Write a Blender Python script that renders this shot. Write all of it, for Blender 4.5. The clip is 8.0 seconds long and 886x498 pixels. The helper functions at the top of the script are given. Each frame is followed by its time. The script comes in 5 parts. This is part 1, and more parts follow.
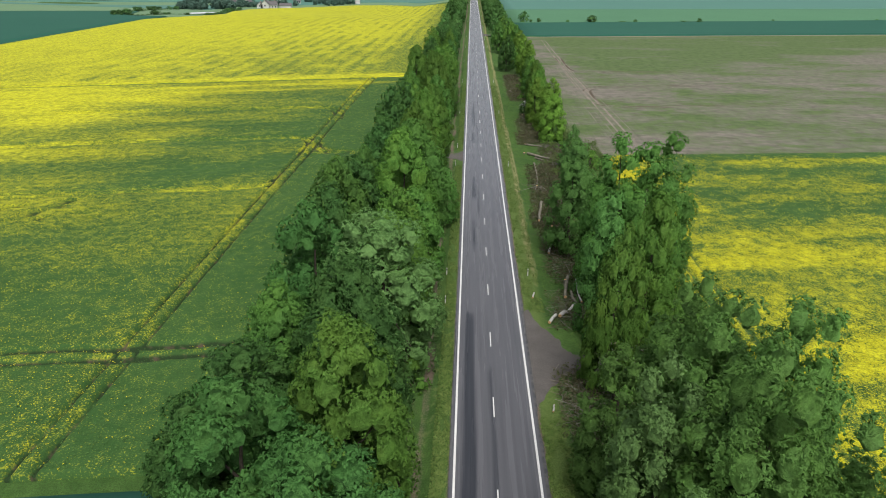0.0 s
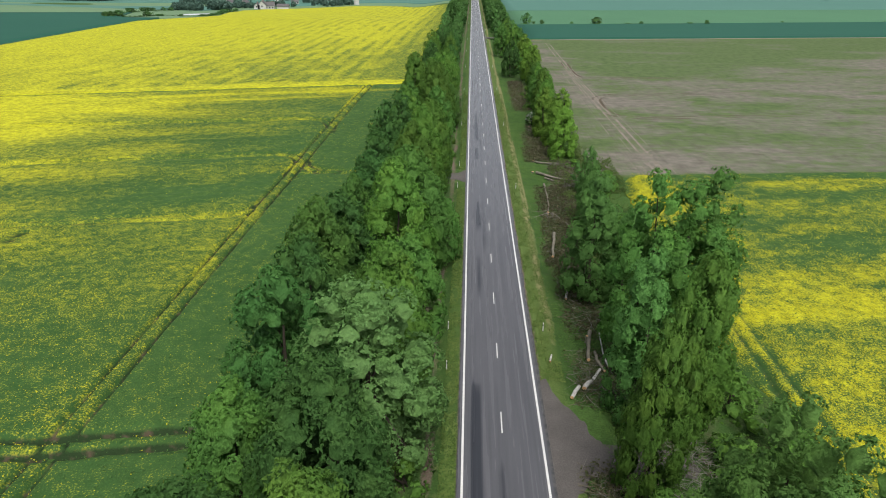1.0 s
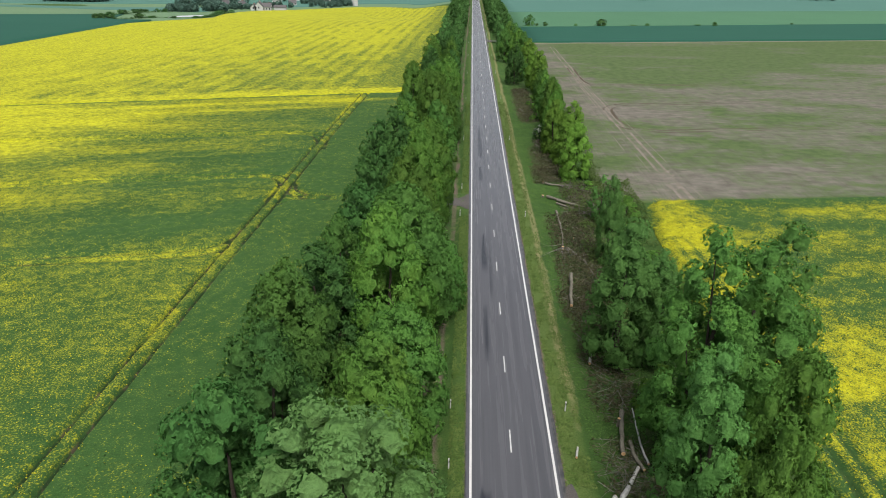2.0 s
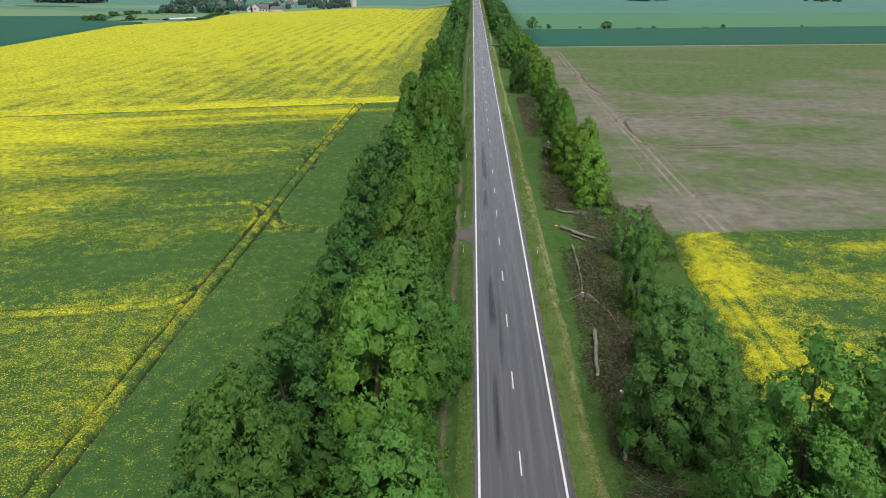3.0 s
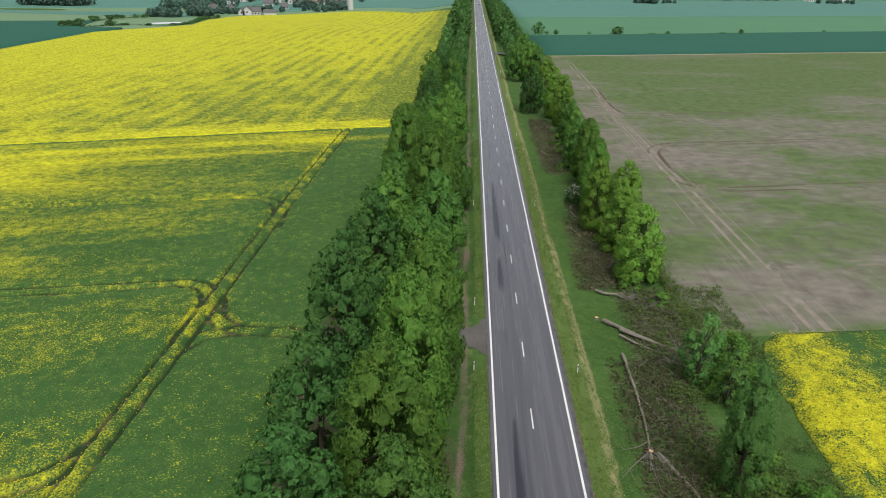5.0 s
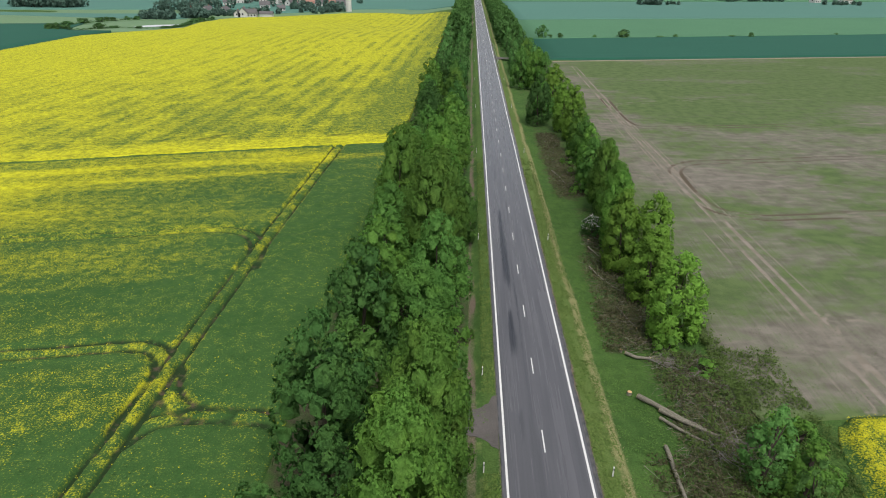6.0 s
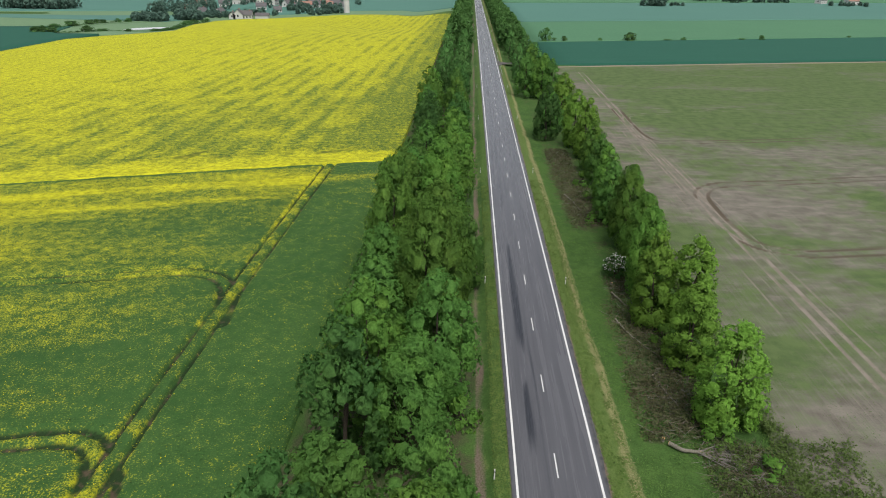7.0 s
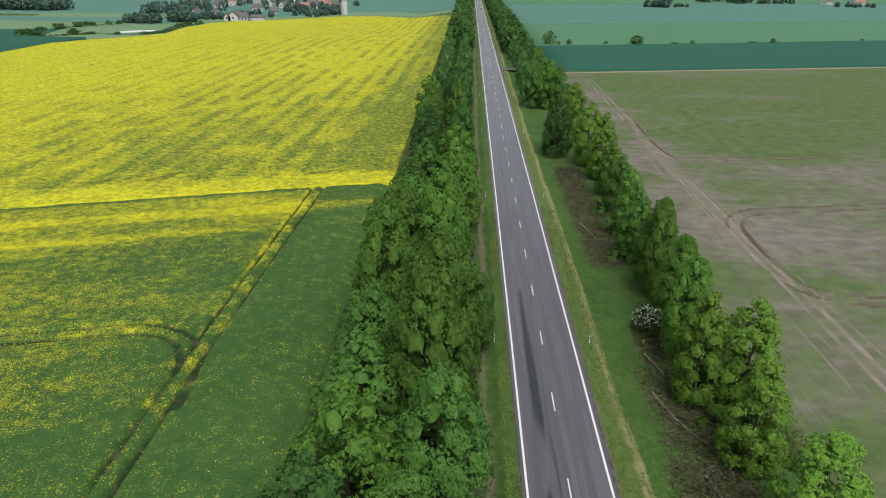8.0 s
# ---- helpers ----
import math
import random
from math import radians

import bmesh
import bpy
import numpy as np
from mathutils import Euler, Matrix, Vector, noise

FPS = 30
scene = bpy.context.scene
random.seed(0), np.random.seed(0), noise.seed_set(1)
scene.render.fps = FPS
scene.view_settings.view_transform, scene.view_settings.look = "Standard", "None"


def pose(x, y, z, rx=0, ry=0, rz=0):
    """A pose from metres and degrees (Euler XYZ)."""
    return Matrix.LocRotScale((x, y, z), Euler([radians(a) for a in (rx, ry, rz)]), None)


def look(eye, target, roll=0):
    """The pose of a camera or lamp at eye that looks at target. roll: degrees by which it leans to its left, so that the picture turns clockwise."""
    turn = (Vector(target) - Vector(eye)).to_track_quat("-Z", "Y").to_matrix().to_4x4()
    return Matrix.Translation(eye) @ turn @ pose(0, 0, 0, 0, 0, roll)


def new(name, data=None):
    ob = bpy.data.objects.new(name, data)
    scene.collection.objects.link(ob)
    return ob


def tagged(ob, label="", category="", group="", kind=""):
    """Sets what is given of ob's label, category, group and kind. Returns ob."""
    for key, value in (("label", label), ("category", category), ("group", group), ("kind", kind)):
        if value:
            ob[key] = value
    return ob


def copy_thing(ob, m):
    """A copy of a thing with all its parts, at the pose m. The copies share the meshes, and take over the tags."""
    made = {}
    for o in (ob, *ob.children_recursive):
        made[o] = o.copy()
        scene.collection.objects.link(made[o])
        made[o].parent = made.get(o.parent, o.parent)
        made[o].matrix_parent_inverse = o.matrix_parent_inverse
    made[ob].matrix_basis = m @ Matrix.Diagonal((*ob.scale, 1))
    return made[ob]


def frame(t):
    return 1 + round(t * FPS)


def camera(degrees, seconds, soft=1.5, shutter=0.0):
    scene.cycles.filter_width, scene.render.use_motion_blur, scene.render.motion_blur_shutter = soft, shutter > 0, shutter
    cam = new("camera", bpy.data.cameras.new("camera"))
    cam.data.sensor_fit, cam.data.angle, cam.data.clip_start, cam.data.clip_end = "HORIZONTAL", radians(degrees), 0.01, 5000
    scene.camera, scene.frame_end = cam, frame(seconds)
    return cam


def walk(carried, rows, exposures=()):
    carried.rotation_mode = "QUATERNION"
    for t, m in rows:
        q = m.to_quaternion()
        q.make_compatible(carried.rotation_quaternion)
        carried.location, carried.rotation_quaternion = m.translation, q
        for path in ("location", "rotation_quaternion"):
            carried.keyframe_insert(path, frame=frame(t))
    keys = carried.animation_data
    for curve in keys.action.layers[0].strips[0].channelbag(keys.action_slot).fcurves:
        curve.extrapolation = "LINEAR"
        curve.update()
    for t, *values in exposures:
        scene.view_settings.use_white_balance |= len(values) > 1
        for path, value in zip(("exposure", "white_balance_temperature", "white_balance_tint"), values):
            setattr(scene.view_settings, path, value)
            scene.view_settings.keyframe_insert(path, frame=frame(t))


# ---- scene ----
cam = camera(69.4, 8.0, soft=1.0)
# seconds, eye x y z, pitch, roll, yaw
ROWS = [
    (0.0, -3.34, 0.44, 38.62, -24.14, 0.92, 2.00),
    (0.5, -3.66, 7.40, 38.69, -24.15, 0.92, 2.02),
    (1.0, -3.98, 14.45, 38.77, -24.15, 0.92, 2.03),
    (1.5, -4.32, 21.57, 38.85, -24.15, 0.91, 2.04),
    (2.0, -4.67, 28.75, 38.93, -24.14, 0.91, 2.05),
    (2.5, -5.03, 35.99, 39.01, -24.13, 0.90, 2.06),
    (3.0, -5.39, 43.29, 39.09, -24.12, 0.90, 2.06),
    (3.5, -5.77, 50.62, 39.17, -24.11, 0.90, 2.06),
    (4.0, -6.16, 57.99, 39.25, -24.09, 0.89, 2.06),
    (4.5, -6.55, 65.38, 39.33, -24.08, 0.89, 2.05),
    (5.0, -6.95, 72.80, 39.41, -24.06, 0.89, 2.05),
    (5.5, -7.36, 80.23, 39.49, -24.04, 0.88, 2.04),
    (6.0, -7.77, 87.66, 39.57, -24.02, 0.88, 2.03),
    (6.5, -8.18, 95.10, 39.64, -24.01, 0.87, 2.02),
    (7.0, -8.61, 102.52, 39.72, -23.99, 0.87, 2.00),
    (7.5, -9.03, 109.92, 39.79, -23.97, 0.87, 1.99),
    (8.0, -9.46, 117.31, 39.86, -23.96, 0.86, 1.97),
]


def aim(x, y, z, pitch, yaw):
    p, w = radians(pitch), radians(yaw)
    return (x - math.sin(w) * math.cos(p), y + math.cos(w) * math.cos(p), z + math.sin(p))


walk(cam, [(t, look((x, y, z), aim(x, y, z, p, w), r)) for t, x, y, z, p, r, w in ROWS], [(0.0, 0.46), (4.0, 0.40), (8.0, 0.31)])

# ---- light: an overcast summer sky, the sun behind thin cloud ----
SUN_ELEVATION, SUN_TURN = 60.0, 162.0
world = bpy.data.worlds.new("world")
scene.world = world
world.use_nodes = True
wn, wl = world.node_tree.nodes, world.node_tree.links
sky = wn.new("ShaderNodeTexSky")
sky.sky_type, sky.sun_disc = "NISHITA", False
sky.sun_elevation, sky.sun_rotation = radians(SUN_ELEVATION), radians(SUN_TURN)
sky.dust_density = 4.0
grey = wn.new("ShaderNodeHueSaturation")
grey.inputs["Saturation"].default_value = 0.35
wl.new(sky.outputs["Color"], grey.inputs["Color"])
back = wn["Background"]
wl.new(grey.outputs["Color"], back.inputs["Color"])
back.inputs["Strength"].default_value = 0.13
sun_data = bpy.data.lights.new("sun", "SUN")
sun_data.energy, sun_data.angle, sun_data.color = 1.5, radians(28), (1.0, 0.96, 0.9)
sun = new("sun", sun_data)
st, se = radians(SUN_TURN), radians(SUN_ELEVATION)
sun.matrix_basis = look((0, 0, 300), (-math.sin(st) * math.cos(se), -math.cos(st) * math.cos(se), 300 - math.sin(se)))


# ---- materials ----
class Mat:
    """A node material under construction."""

    def __init__(self, name, rough=0.8, spec=0.3):
        self.m = bpy.data.materials.new(name)
        self.m.use_nodes = True
        self.n, self.l = self.m.node_tree.nodes, self.m.node_tree.links
        self.b = self.n["Principled BSDF"]
        self.b.inputs["Roughness"].default_value = rough
        self.b.inputs["Specular IOR Level"].default_value = spec
        self.xyz = self.n.new("ShaderNodeNewGeometry").outputs["Position"]

    def mapped(self, scale):
        k = self.n.new("ShaderNodeMapping")
        k.inputs["Scale"].default_value = scale
        self.l.new(self.xyz, k.inputs["Vector"])
        return k.outputs["Vector"]

    def noise(self, scale, detail=3.0, stretch=(1, 1, 1), rough=0.55):
        k = self.n.new("ShaderNodeTexNoise")
        k.inputs["Scale"].default_value, k.inputs["Detail"].default_value, k.inputs["Roughness"].default_value = scale, detail, rough
        self.l.new(self.mapped(stretch), k.inputs["Vector"])
        return k.outputs["Fac"]

    def attr(self, name):
        k = self.n.new("ShaderNodeAttribute")
        k.attribute_name = name
        return k.outputs["Fac"]

    def math(self, op, a, b=0.0, clamp=False):
        k = self.n.new("ShaderNodeMath")
        k.operation, k.use_clamp = op, clamp
        for i, v in enumerate((a, b)):
            if isinstance(v, (int, float)):
                k.inputs[i].default_value = v
            else:
                self.l.new(v, k.inputs[i])
        return k.outputs[0]

    def ramp(self, fac, lo, hi):
        k = self.n.new("ShaderNodeMapRange")
        k.inputs["From Min"].default_value, k.inputs["From Max"].default_value = lo, hi
        self.l.new(fac, k.inputs["Value"])
        return k.outputs["Result"]

    def mix(self, fac, a, b):
        k = self.n.new("ShaderNodeMix")
        k.data_type = "RGBA"
        if isinstance(fac, (int, float)):
            k.inputs["Factor"].default_value = fac
        else:
            self.l.new(fac, k.inputs["Factor"])
        for i, v in ((6, a), (7, b)):
            if isinstance(v, tuple):
                k.inputs[i].default_value = (*v, 1)
            else:
                self.l.new(v, k.inputs[i])
        return k.outputs[2]

    def done(self, colour, bump=None, strength=0.4, distance=0.05, rough=None):
        if isinstance(colour, tuple):
            self.b.inputs["Base Color"].default_value = (*colour, 1)
        else:
            self.l.new(colour, self.b.inputs["Base Color"])
        if bump is not None:
            k = self.n.new("ShaderNodeBump")
            k.inputs["Strength"].default_value, k.inputs["Distance"].default_value = strength, distance
            self.l.new(bump, k.inputs["Height"])
            self.l.new(k.outputs["Normal"], self.b.inputs["Normal"])
        if rough is not None:
            self.l.new(rough, self.b.inputs["Roughness"])
        return self.m


def speckled(name, a, b, fine=6.0, coarse=0.15, rough=0.85, bump=0.5, distance=0.06):
    """Two tones mixed by a fine grain and a broad drift."""
    k = Mat(name, rough, 0.14)
    f, c = k.noise(fine, 4), k.noise(coarse, 3)
    fac = k.math("ADD", k.math("MULTIPLY", f, 0.65), k.math("MULTIPLY", c, 0.35))
    return k.done(k.mix(k.ramp(fac, 0.36, 0.64), a, b), f, bump, distance)


def crop_material(name, leaf_a, leaf_b, flower_a, flower_b):
    """A crop canopy: leaves with flowers where the attribute bloom is high; where rut is, trodden soil mixed with a
    dark green painted for shaded gaps.
    """
    k = Mat(name, 0.8, 0.1)
    fine, mid, broad = k.noise(5.5, 3), k.noise(0.9, 3), k.noise(0.06, 3)
    leaf = k.mix(k.ramp(k.math("ADD", k.math("MULTIPLY", mid, 0.5), k.math("MULTIPLY", broad, 0.5)), 0.38, 0.62), leaf_a, leaf_b)
    leaf = k.mix(k.ramp(fine, 0.3, 0.6), k.mix(0.30, leaf, (0.014, 0.036, 0.014)), leaf)
    patch = k.math("ADD", k.math("ADD", k.attr("bloom"), k.math("MULTIPLY", k.math("SUBTRACT", fine, 0.5), 2.1)), k.math("MULTIPLY", k.math("SUBTRACT", mid, 0.5), 0.9))
    petal = k.mix(k.ramp(mid, 0.35, 0.65), flower_a, flower_b)
    col = k.mix(k.ramp(patch, 0.20, 0.98), leaf, petal)
    rut = k.math("ADD", k.attr("rut"), k.math("MULTIPLY", k.math("SUBTRACT", fine, 0.5), 0.8))
    # the dark green puts the shade of the rut gaps into the colour
    col = k.mix(k.ramp(rut, 0.45, 0.85), col, k.mix(k.ramp(mid, 0.52, 0.68), (0.020, 0.040, 0.014), (0.079, 0.061, 0.040)))
    return k.done(col, fine, 0.5, 0.15)


M_RAPE = crop_material("rapeseed_canopy", (0.036, 0.091, 0.022), (0.053, 0.116, 0.029), (0.430, 0.418, 0.015), (0.550, 0.535, 0.022))
# far crops: base colours pulled towards blue to carry the distance haze
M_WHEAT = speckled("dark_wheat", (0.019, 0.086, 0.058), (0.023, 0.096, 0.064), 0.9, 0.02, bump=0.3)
M_MEADOW = speckled("light_green_crop", (0.066, 0.165, 0.090), (0.080, 0.190, 0.102), 0.6, 0.012, bump=0.3)
M_TEAL = speckled("hazed_barley", (0.072, 0.171, 0.137), (0.082, 0.188, 0.148), 0.5, 0.01, bump=0.3)
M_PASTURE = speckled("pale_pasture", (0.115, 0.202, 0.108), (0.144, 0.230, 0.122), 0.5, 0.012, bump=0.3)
M_STEM = speckled("rapeseed_stem", (0.044, 0.100, 0.026), (0.068, 0.130, 0.034), 4)
M_FLOWER = speckled("rapeseed_flower", (0.396, 0.367, 0.014), (0.504, 0.468, 0.022), 5, bump=0.1)

# bare field with young shoots: attributes green (shoots) and rut (wheel tracks)
k = Mat("bare_soil", 0.95, 0.1)
fine, mid, rows_ = k.noise(5, 4), k.noise(0.35, 4), k.noise(1.0, 2, (4.6, 0.08, 1))
broad, drill = k.noise(0.05, 3), k.noise(1.0, 2, (7.0, 0.06, 1))
soil = k.mix(k.ramp(mid, 0.35, 0.65), (0.130, 0.119, 0.096), (0.206, 0.188, 0.160))
soil = k.mix(k.ramp(fine, 0.3, 0.7), k.mix(0.45, soil, (0.065, 0.062, 0.048)), soil)
swept = k.noise(1.0, 4, (0.30, 0.55, 1))
soil = k.mix(k.math("MULTIPLY", k.ramp(swept, 0.46, 0.66), 0.30), soil, (0.270, 0.240, 0.208))
soil = k.mix(k.math("MULTIPLY", k.ramp(drill, 0.45, 0.66), 0.15), soil, (0.280, 0.262, 0.212))
g = k.math("ADD", k.attr("green"), k.math("ADD", k.math("MULTIPLY", k.math("SUBTRACT", rows_, 0.5), 0.7), k.math("ADD", k.math("MULTIPLY", k.math("SUBTRACT", mid, 0.5), 1.2), k.math("ADD", k.math("MULTIPLY", k.math("SUBTRACT", fine, 0.5), 1.1), k.math("MULTIPLY", k.math("SUBTRACT", swept, 0.5), -0.7)))))
col = k.mix(k.ramp(g, 0.15, 0.95), soil, k.mix(k.ramp(mid, 0.4, 0.6), (0.072, 0.110, 0.040), (0.098, 0.138, 0.054)))
r = k.math("ADD", k.attr("rut"), k.math("MULTIPLY", k.math("SUBTRACT", fine, 0.5), 0.5))
col = k.mix(k.ramp(r, 0.25, 0.9), col, k.mix(k.ramp(mid, 0.42, 0.58), (0.232, 0.204, 0.170), (0.180, 0.158, 0.128)))
col = k.mix(k.ramp(k.attr("wet"), 0.2, 0.9), col, (0.088, 0.072, 0.052))
M_SOIL = k.done(col, fine, 0.8, 0.08)

# verge and ditch: attributes straw, litter, shade of green
k = Mat("verge_grass", 0.9, 0.15)
fine, mid, broad = k.noise(7, 4), k.noise(0.8, 4), k.noise(0.09, 3)
grass = k.mix(k.ramp(k.math("ADD", k.math("MULTIPLY", mid, 0.5), k.math("MULTIPLY", broad, 0.5)), 0.38, 0.62), (0.041, 0.095, 0.021), (0.075, 0.145, 0.033))
grass = k.mix(k.ramp(fine, 0.3, 0.6), k.mix(0.5, grass, (0.013, 0.025, 0.007)), grass)
grass = k.mix(k.ramp(k.attr("dry"), 0.0, 1.0), grass, k.mix(k.ramp(fine, 0.35, 0.65), (0.068, 0.116, 0.026), (0.112, 0.161, 0.046)))
s = k.math("ADD", k.attr("straw"), k.math("MULTIPLY", k.math("SUBTRACT", mid, 0.5), 1.0))
col = k.mix(k.ramp(s, 0.3, 0.9), grass, k.mix(k.ramp(fine, 0.35, 0.65), (0.180, 0.178, 0.072), (0.265, 0.258, 0.120)))
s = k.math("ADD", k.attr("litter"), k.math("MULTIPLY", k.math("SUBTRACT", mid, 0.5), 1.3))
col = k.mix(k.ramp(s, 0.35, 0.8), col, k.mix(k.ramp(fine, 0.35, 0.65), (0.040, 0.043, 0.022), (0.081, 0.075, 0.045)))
s = k.math("ADD", k.attr("dirt"), k.math("MULTIPLY", k.math("SUBTRACT", fine, 0.5), 0.6))
col = k.mix(k.ramp(s, 0.35, 0.7), col, k.mix(k.ramp(fine, 0.35, 0.65), (0.114, 0.086, 0.062), (0.168, 0.136, 0.106)))
M_VERGE = k.done(col, fine, 0.9, 0.12)

# asphalt: worn wheel paths, dark sealed streaks along the road
k = Mat("asphalt", 0.75, 0.35)
fine, mid, streak = k.noise(30, 3), k.noise(1.2, 4), k.noise(1.0, 3, (1.6, 0.035, 1))
tone = k.mix(k.ramp(streak, 0.35, 0.65), (0.065, 0.066, 0.075), (0.103, 0.103, 0.115))
tone = k.mix(k.math("MULTIPLY", k.ramp(fine, 0.35, 0.65), 0.35), tone, (0.142, 0.149, 0.161))
seal = k.math("ADD", k.attr("seal"), k.math("MULTIPLY", k.math("SUBTRACT", streak, 0.5), 1.6))
tone = k.mix(k.ramp(seal, 0.35, 0.85), tone, (0.033, 0.036, 0.044))
tone = k.mix(k.ramp(k.attr("edge"), 0.3, 0.9), tone, k.mix(k.ramp(mid, 0.4, 0.6), (0.052, 0.054, 0.056), (0.097, 0.093, 0.090)))
M_ASPHALT = k.done(tone, fine, 0.25, 0.01, k.ramp(streak, 0.0, 2.0))
M_ASPHALT.node_tree.nodes["Principled BSDF"].inputs["Roughness"].default_value = 0.7
M_GRAVEL = speckled("packed_gravel", (0.078, 0.072, 0.068), (0.130, 0.119, 0.112), 8, 0.4)
M_TRACK = speckled("dirt_track", (0.216, 0.187, 0.130), (0.288, 0.252, 0.180), 3, 0.2)
M_PAINT = speckled("road_paint", (0.56, 0.56, 0.55), (0.74, 0.74, 0.73), 9, 0.8, 0.6, 0.1, 0.005)
M_WHITE = speckled("white_plastic", (0.518, 0.518, 0.504), (0.590, 0.590, 0.576), 5, rough=0.5, bump=0.05)
M_BLACK = speckled("black_plastic", (0.011, 0.011, 0.011), (0.022, 0.022, 0.022), 5, rough=0.5, bump=0.05)
M_STEEL = Mat("galvanised_steel", 0.45).done((0.396, 0.403, 0.410))
M_STEEL.node_tree.nodes["Principled BSDF"].inputs["Metallic"].default_value = 0.8


def leaf_material(name, a, b, c):
    k = Mat(name, 0.62, 0.14)
    isle = k.n.new("ShaderNodeNewGeometry").outputs["Random Per Island"]
    tree = k.n.new("ShaderNodeObjectInfo").outputs["Random"]
    col = k.mix(k.math("ADD", k.math("MULTIPLY", isle, 0.34), 0.33), a, b)
    col = k.mix(k.math("MULTIPLY", k.ramp(k.noise(0.35, 3), 0.45, 0.7), 0.7), col, c)
    grain = k.noise(4.2, 3)
    col = k.mix(k.ramp(grain, 0.36, 0.62), k.mix(0.25, col, (0.018, 0.046, 0.010)), col)
    hs = k.n.new("ShaderNodeHueSaturation")
    k.l.new(col, hs.inputs["Color"])
    k.l.new(k.math("ADD", k.math("MULTIPLY", tree, 0.44), 0.77), hs.inputs["Value"])
    k.l.new(k.math("ADD", k.math("MULTIPLY", tree, 0.012), 0.493), hs.inputs["Hue"])
    k.done(hs.outputs["Color"], grain, 0.7, 0.22)
    thin = k.n.new("ShaderNodeBsdfTranslucent")
    k.l.new(hs.outputs["Color"], thin.inputs["Color"])
    both = k.n.new("ShaderNodeMixShader")
    both.inputs["Fac"].default_value = 0.38
    k.l.new(k.b.outputs["BSDF"], both.inputs[1])
    k.l.new(thin.outputs["BSDF"], both.inputs[2])
    k.l.new(both.outputs["Shader"], k.n["Material Output"].inputs["Surface"])
    return k.m


LEAVES = {
    "lime": leaf_material("lime_leaf", (0.079, 0.211, 0.040), (0.138, 0.300, 0.067), (0.151, 0.321, 0.056)),
    "maple": leaf_material("maple_leaf", (0.089, 0.220, 0.035), (0.150, 0.309, 0.056), (0.179, 0.329, 0.051)),
    "dark": leaf_material("oak_leaf", (0.049, 0.139, 0.032), (0.084, 0.205, 0.052), (0.102, 0.221, 0.050)),
    "pale": leaf_material("whitebeam_leaf", (0.123, 0.264, 0.078), (0.198, 0.353, 0.112), (0.153, 0.303, 0.078)),
    "willow": leaf_material("willow_leaf", (0.094, 0.223, 0.050), (0.149, 0.290, 0.069), (0.129, 0.275, 0.053)),
    "ash": leaf_material("ash_leaf", (0.095, 0.239, 0.058), (0.153, 0.323, 0.083), (0.134, 0.300, 0.067)),
    "gold": leaf_material("young_leaf", (0.143, 0.299, 0.042), (0.221, 0.399, 0.062), (0.205, 0.367, 0.055)),
    # next two leaf tones are lighter and bluer: haze put into the colour
    "far": leaf_material("hazed_distant_leaf", (0.083, 0.216, 0.059), (0.135, 0.289, 0.077), (0.117, 0.275, 0.066)),
    "garden": leaf_material("hazed_village_leaf", (0.138, 0.248, 0.203), (0.170, 0.292, 0.231), (0.154, 0.273, 0.213)),
    "bush": leaf_material("bush_leaf", (0.068, 0.176, 0.054), (0.108, 0.230, 0.070), (0.095, 0.209, 0.061)),
    "scrub": leaf_material("scrub_leaf", (0.088, 0.140, 0.036), (0.135, 0.190, 0.056), (0.118, 0.180, 0.046)),
    "dry": leaf_material("withered_leaf", (0.088, 0.088, 0.042), (0.142, 0.132, 0.072), (0.088, 0.126, 0.042)),
}
M_BARK = speckled("bark", (0.035, 0.029, 0.022), (0.076, 0.063, 0.050), 9, 0.8)
M_LOGBARK = speckled("log_bark", (0.105, 0.098, 0.075), (0.235, 0.220, 0.175), 9, 1.2)
M_BIRCH = speckled("birch_bark", (0.360, 0.353, 0.324), (0.547, 0.540, 0.511), 3, 1.0)
M_CUT = speckled("cut_wood", (0.50, 0.29, 0.13), (0.58, 0.40, 0.22), 12, 2)
M_TWIG = speckled("dry_twig", (0.084, 0.076, 0.050), (0.175, 0.152, 0.106), 4, 0.6)
M_TWIGGREY = speckled("grey_twig", (0.144, 0.133, 0.115), (0.230, 0.216, 0.194), 4, 0.6)
M_BLOSSOM = speckled("white_blossom", (0.446, 0.454, 0.403), (0.576, 0.576, 0.547), 4, bump=0.1)
M_WALL = speckled("white_plaster", (0.475, 0.475, 0.446), (0.547, 0.540, 0.518), 2, 0.3)
M_ROOFGREY = speckled("grey_roof", (0.094, 0.090, 0.094), (0.137, 0.130, 0.130), 3, 0.4)
# red dulled so that the tile colour holds the haze of distance
M_ROOFRED = speckled("hazed_red_roof", (0.245, 0.137, 0.108), (0.302, 0.180, 0.144), 3, 0.4)
M_GLASS = Mat("dark_window", 0.15, 0.5).done((0.022, 0.025, 0.029))
# pale base colour stands in for the sky mirrored in the pond
M_WATER = Mat("sky_painted_water", 0.3, 0.5).done((0.62, 0.64, 0.65))
M_CARPAINT = Mat("grey_car_paint", 0.35, 0.5).done((0.072, 0.079, 0.086))


# ---- building helpers ----
def part(name, bm, material, parent=None, label=""):
    """Links a bmesh as one mesh object under a thing or a part."""
    me = bpy.data.meshes.new(name)
    bm.to_mesh(me)
    bm.free()
    me.materials.append(material)
    ob = new(name, me)
    ob.parent = parent
    return tagged(ob, label)


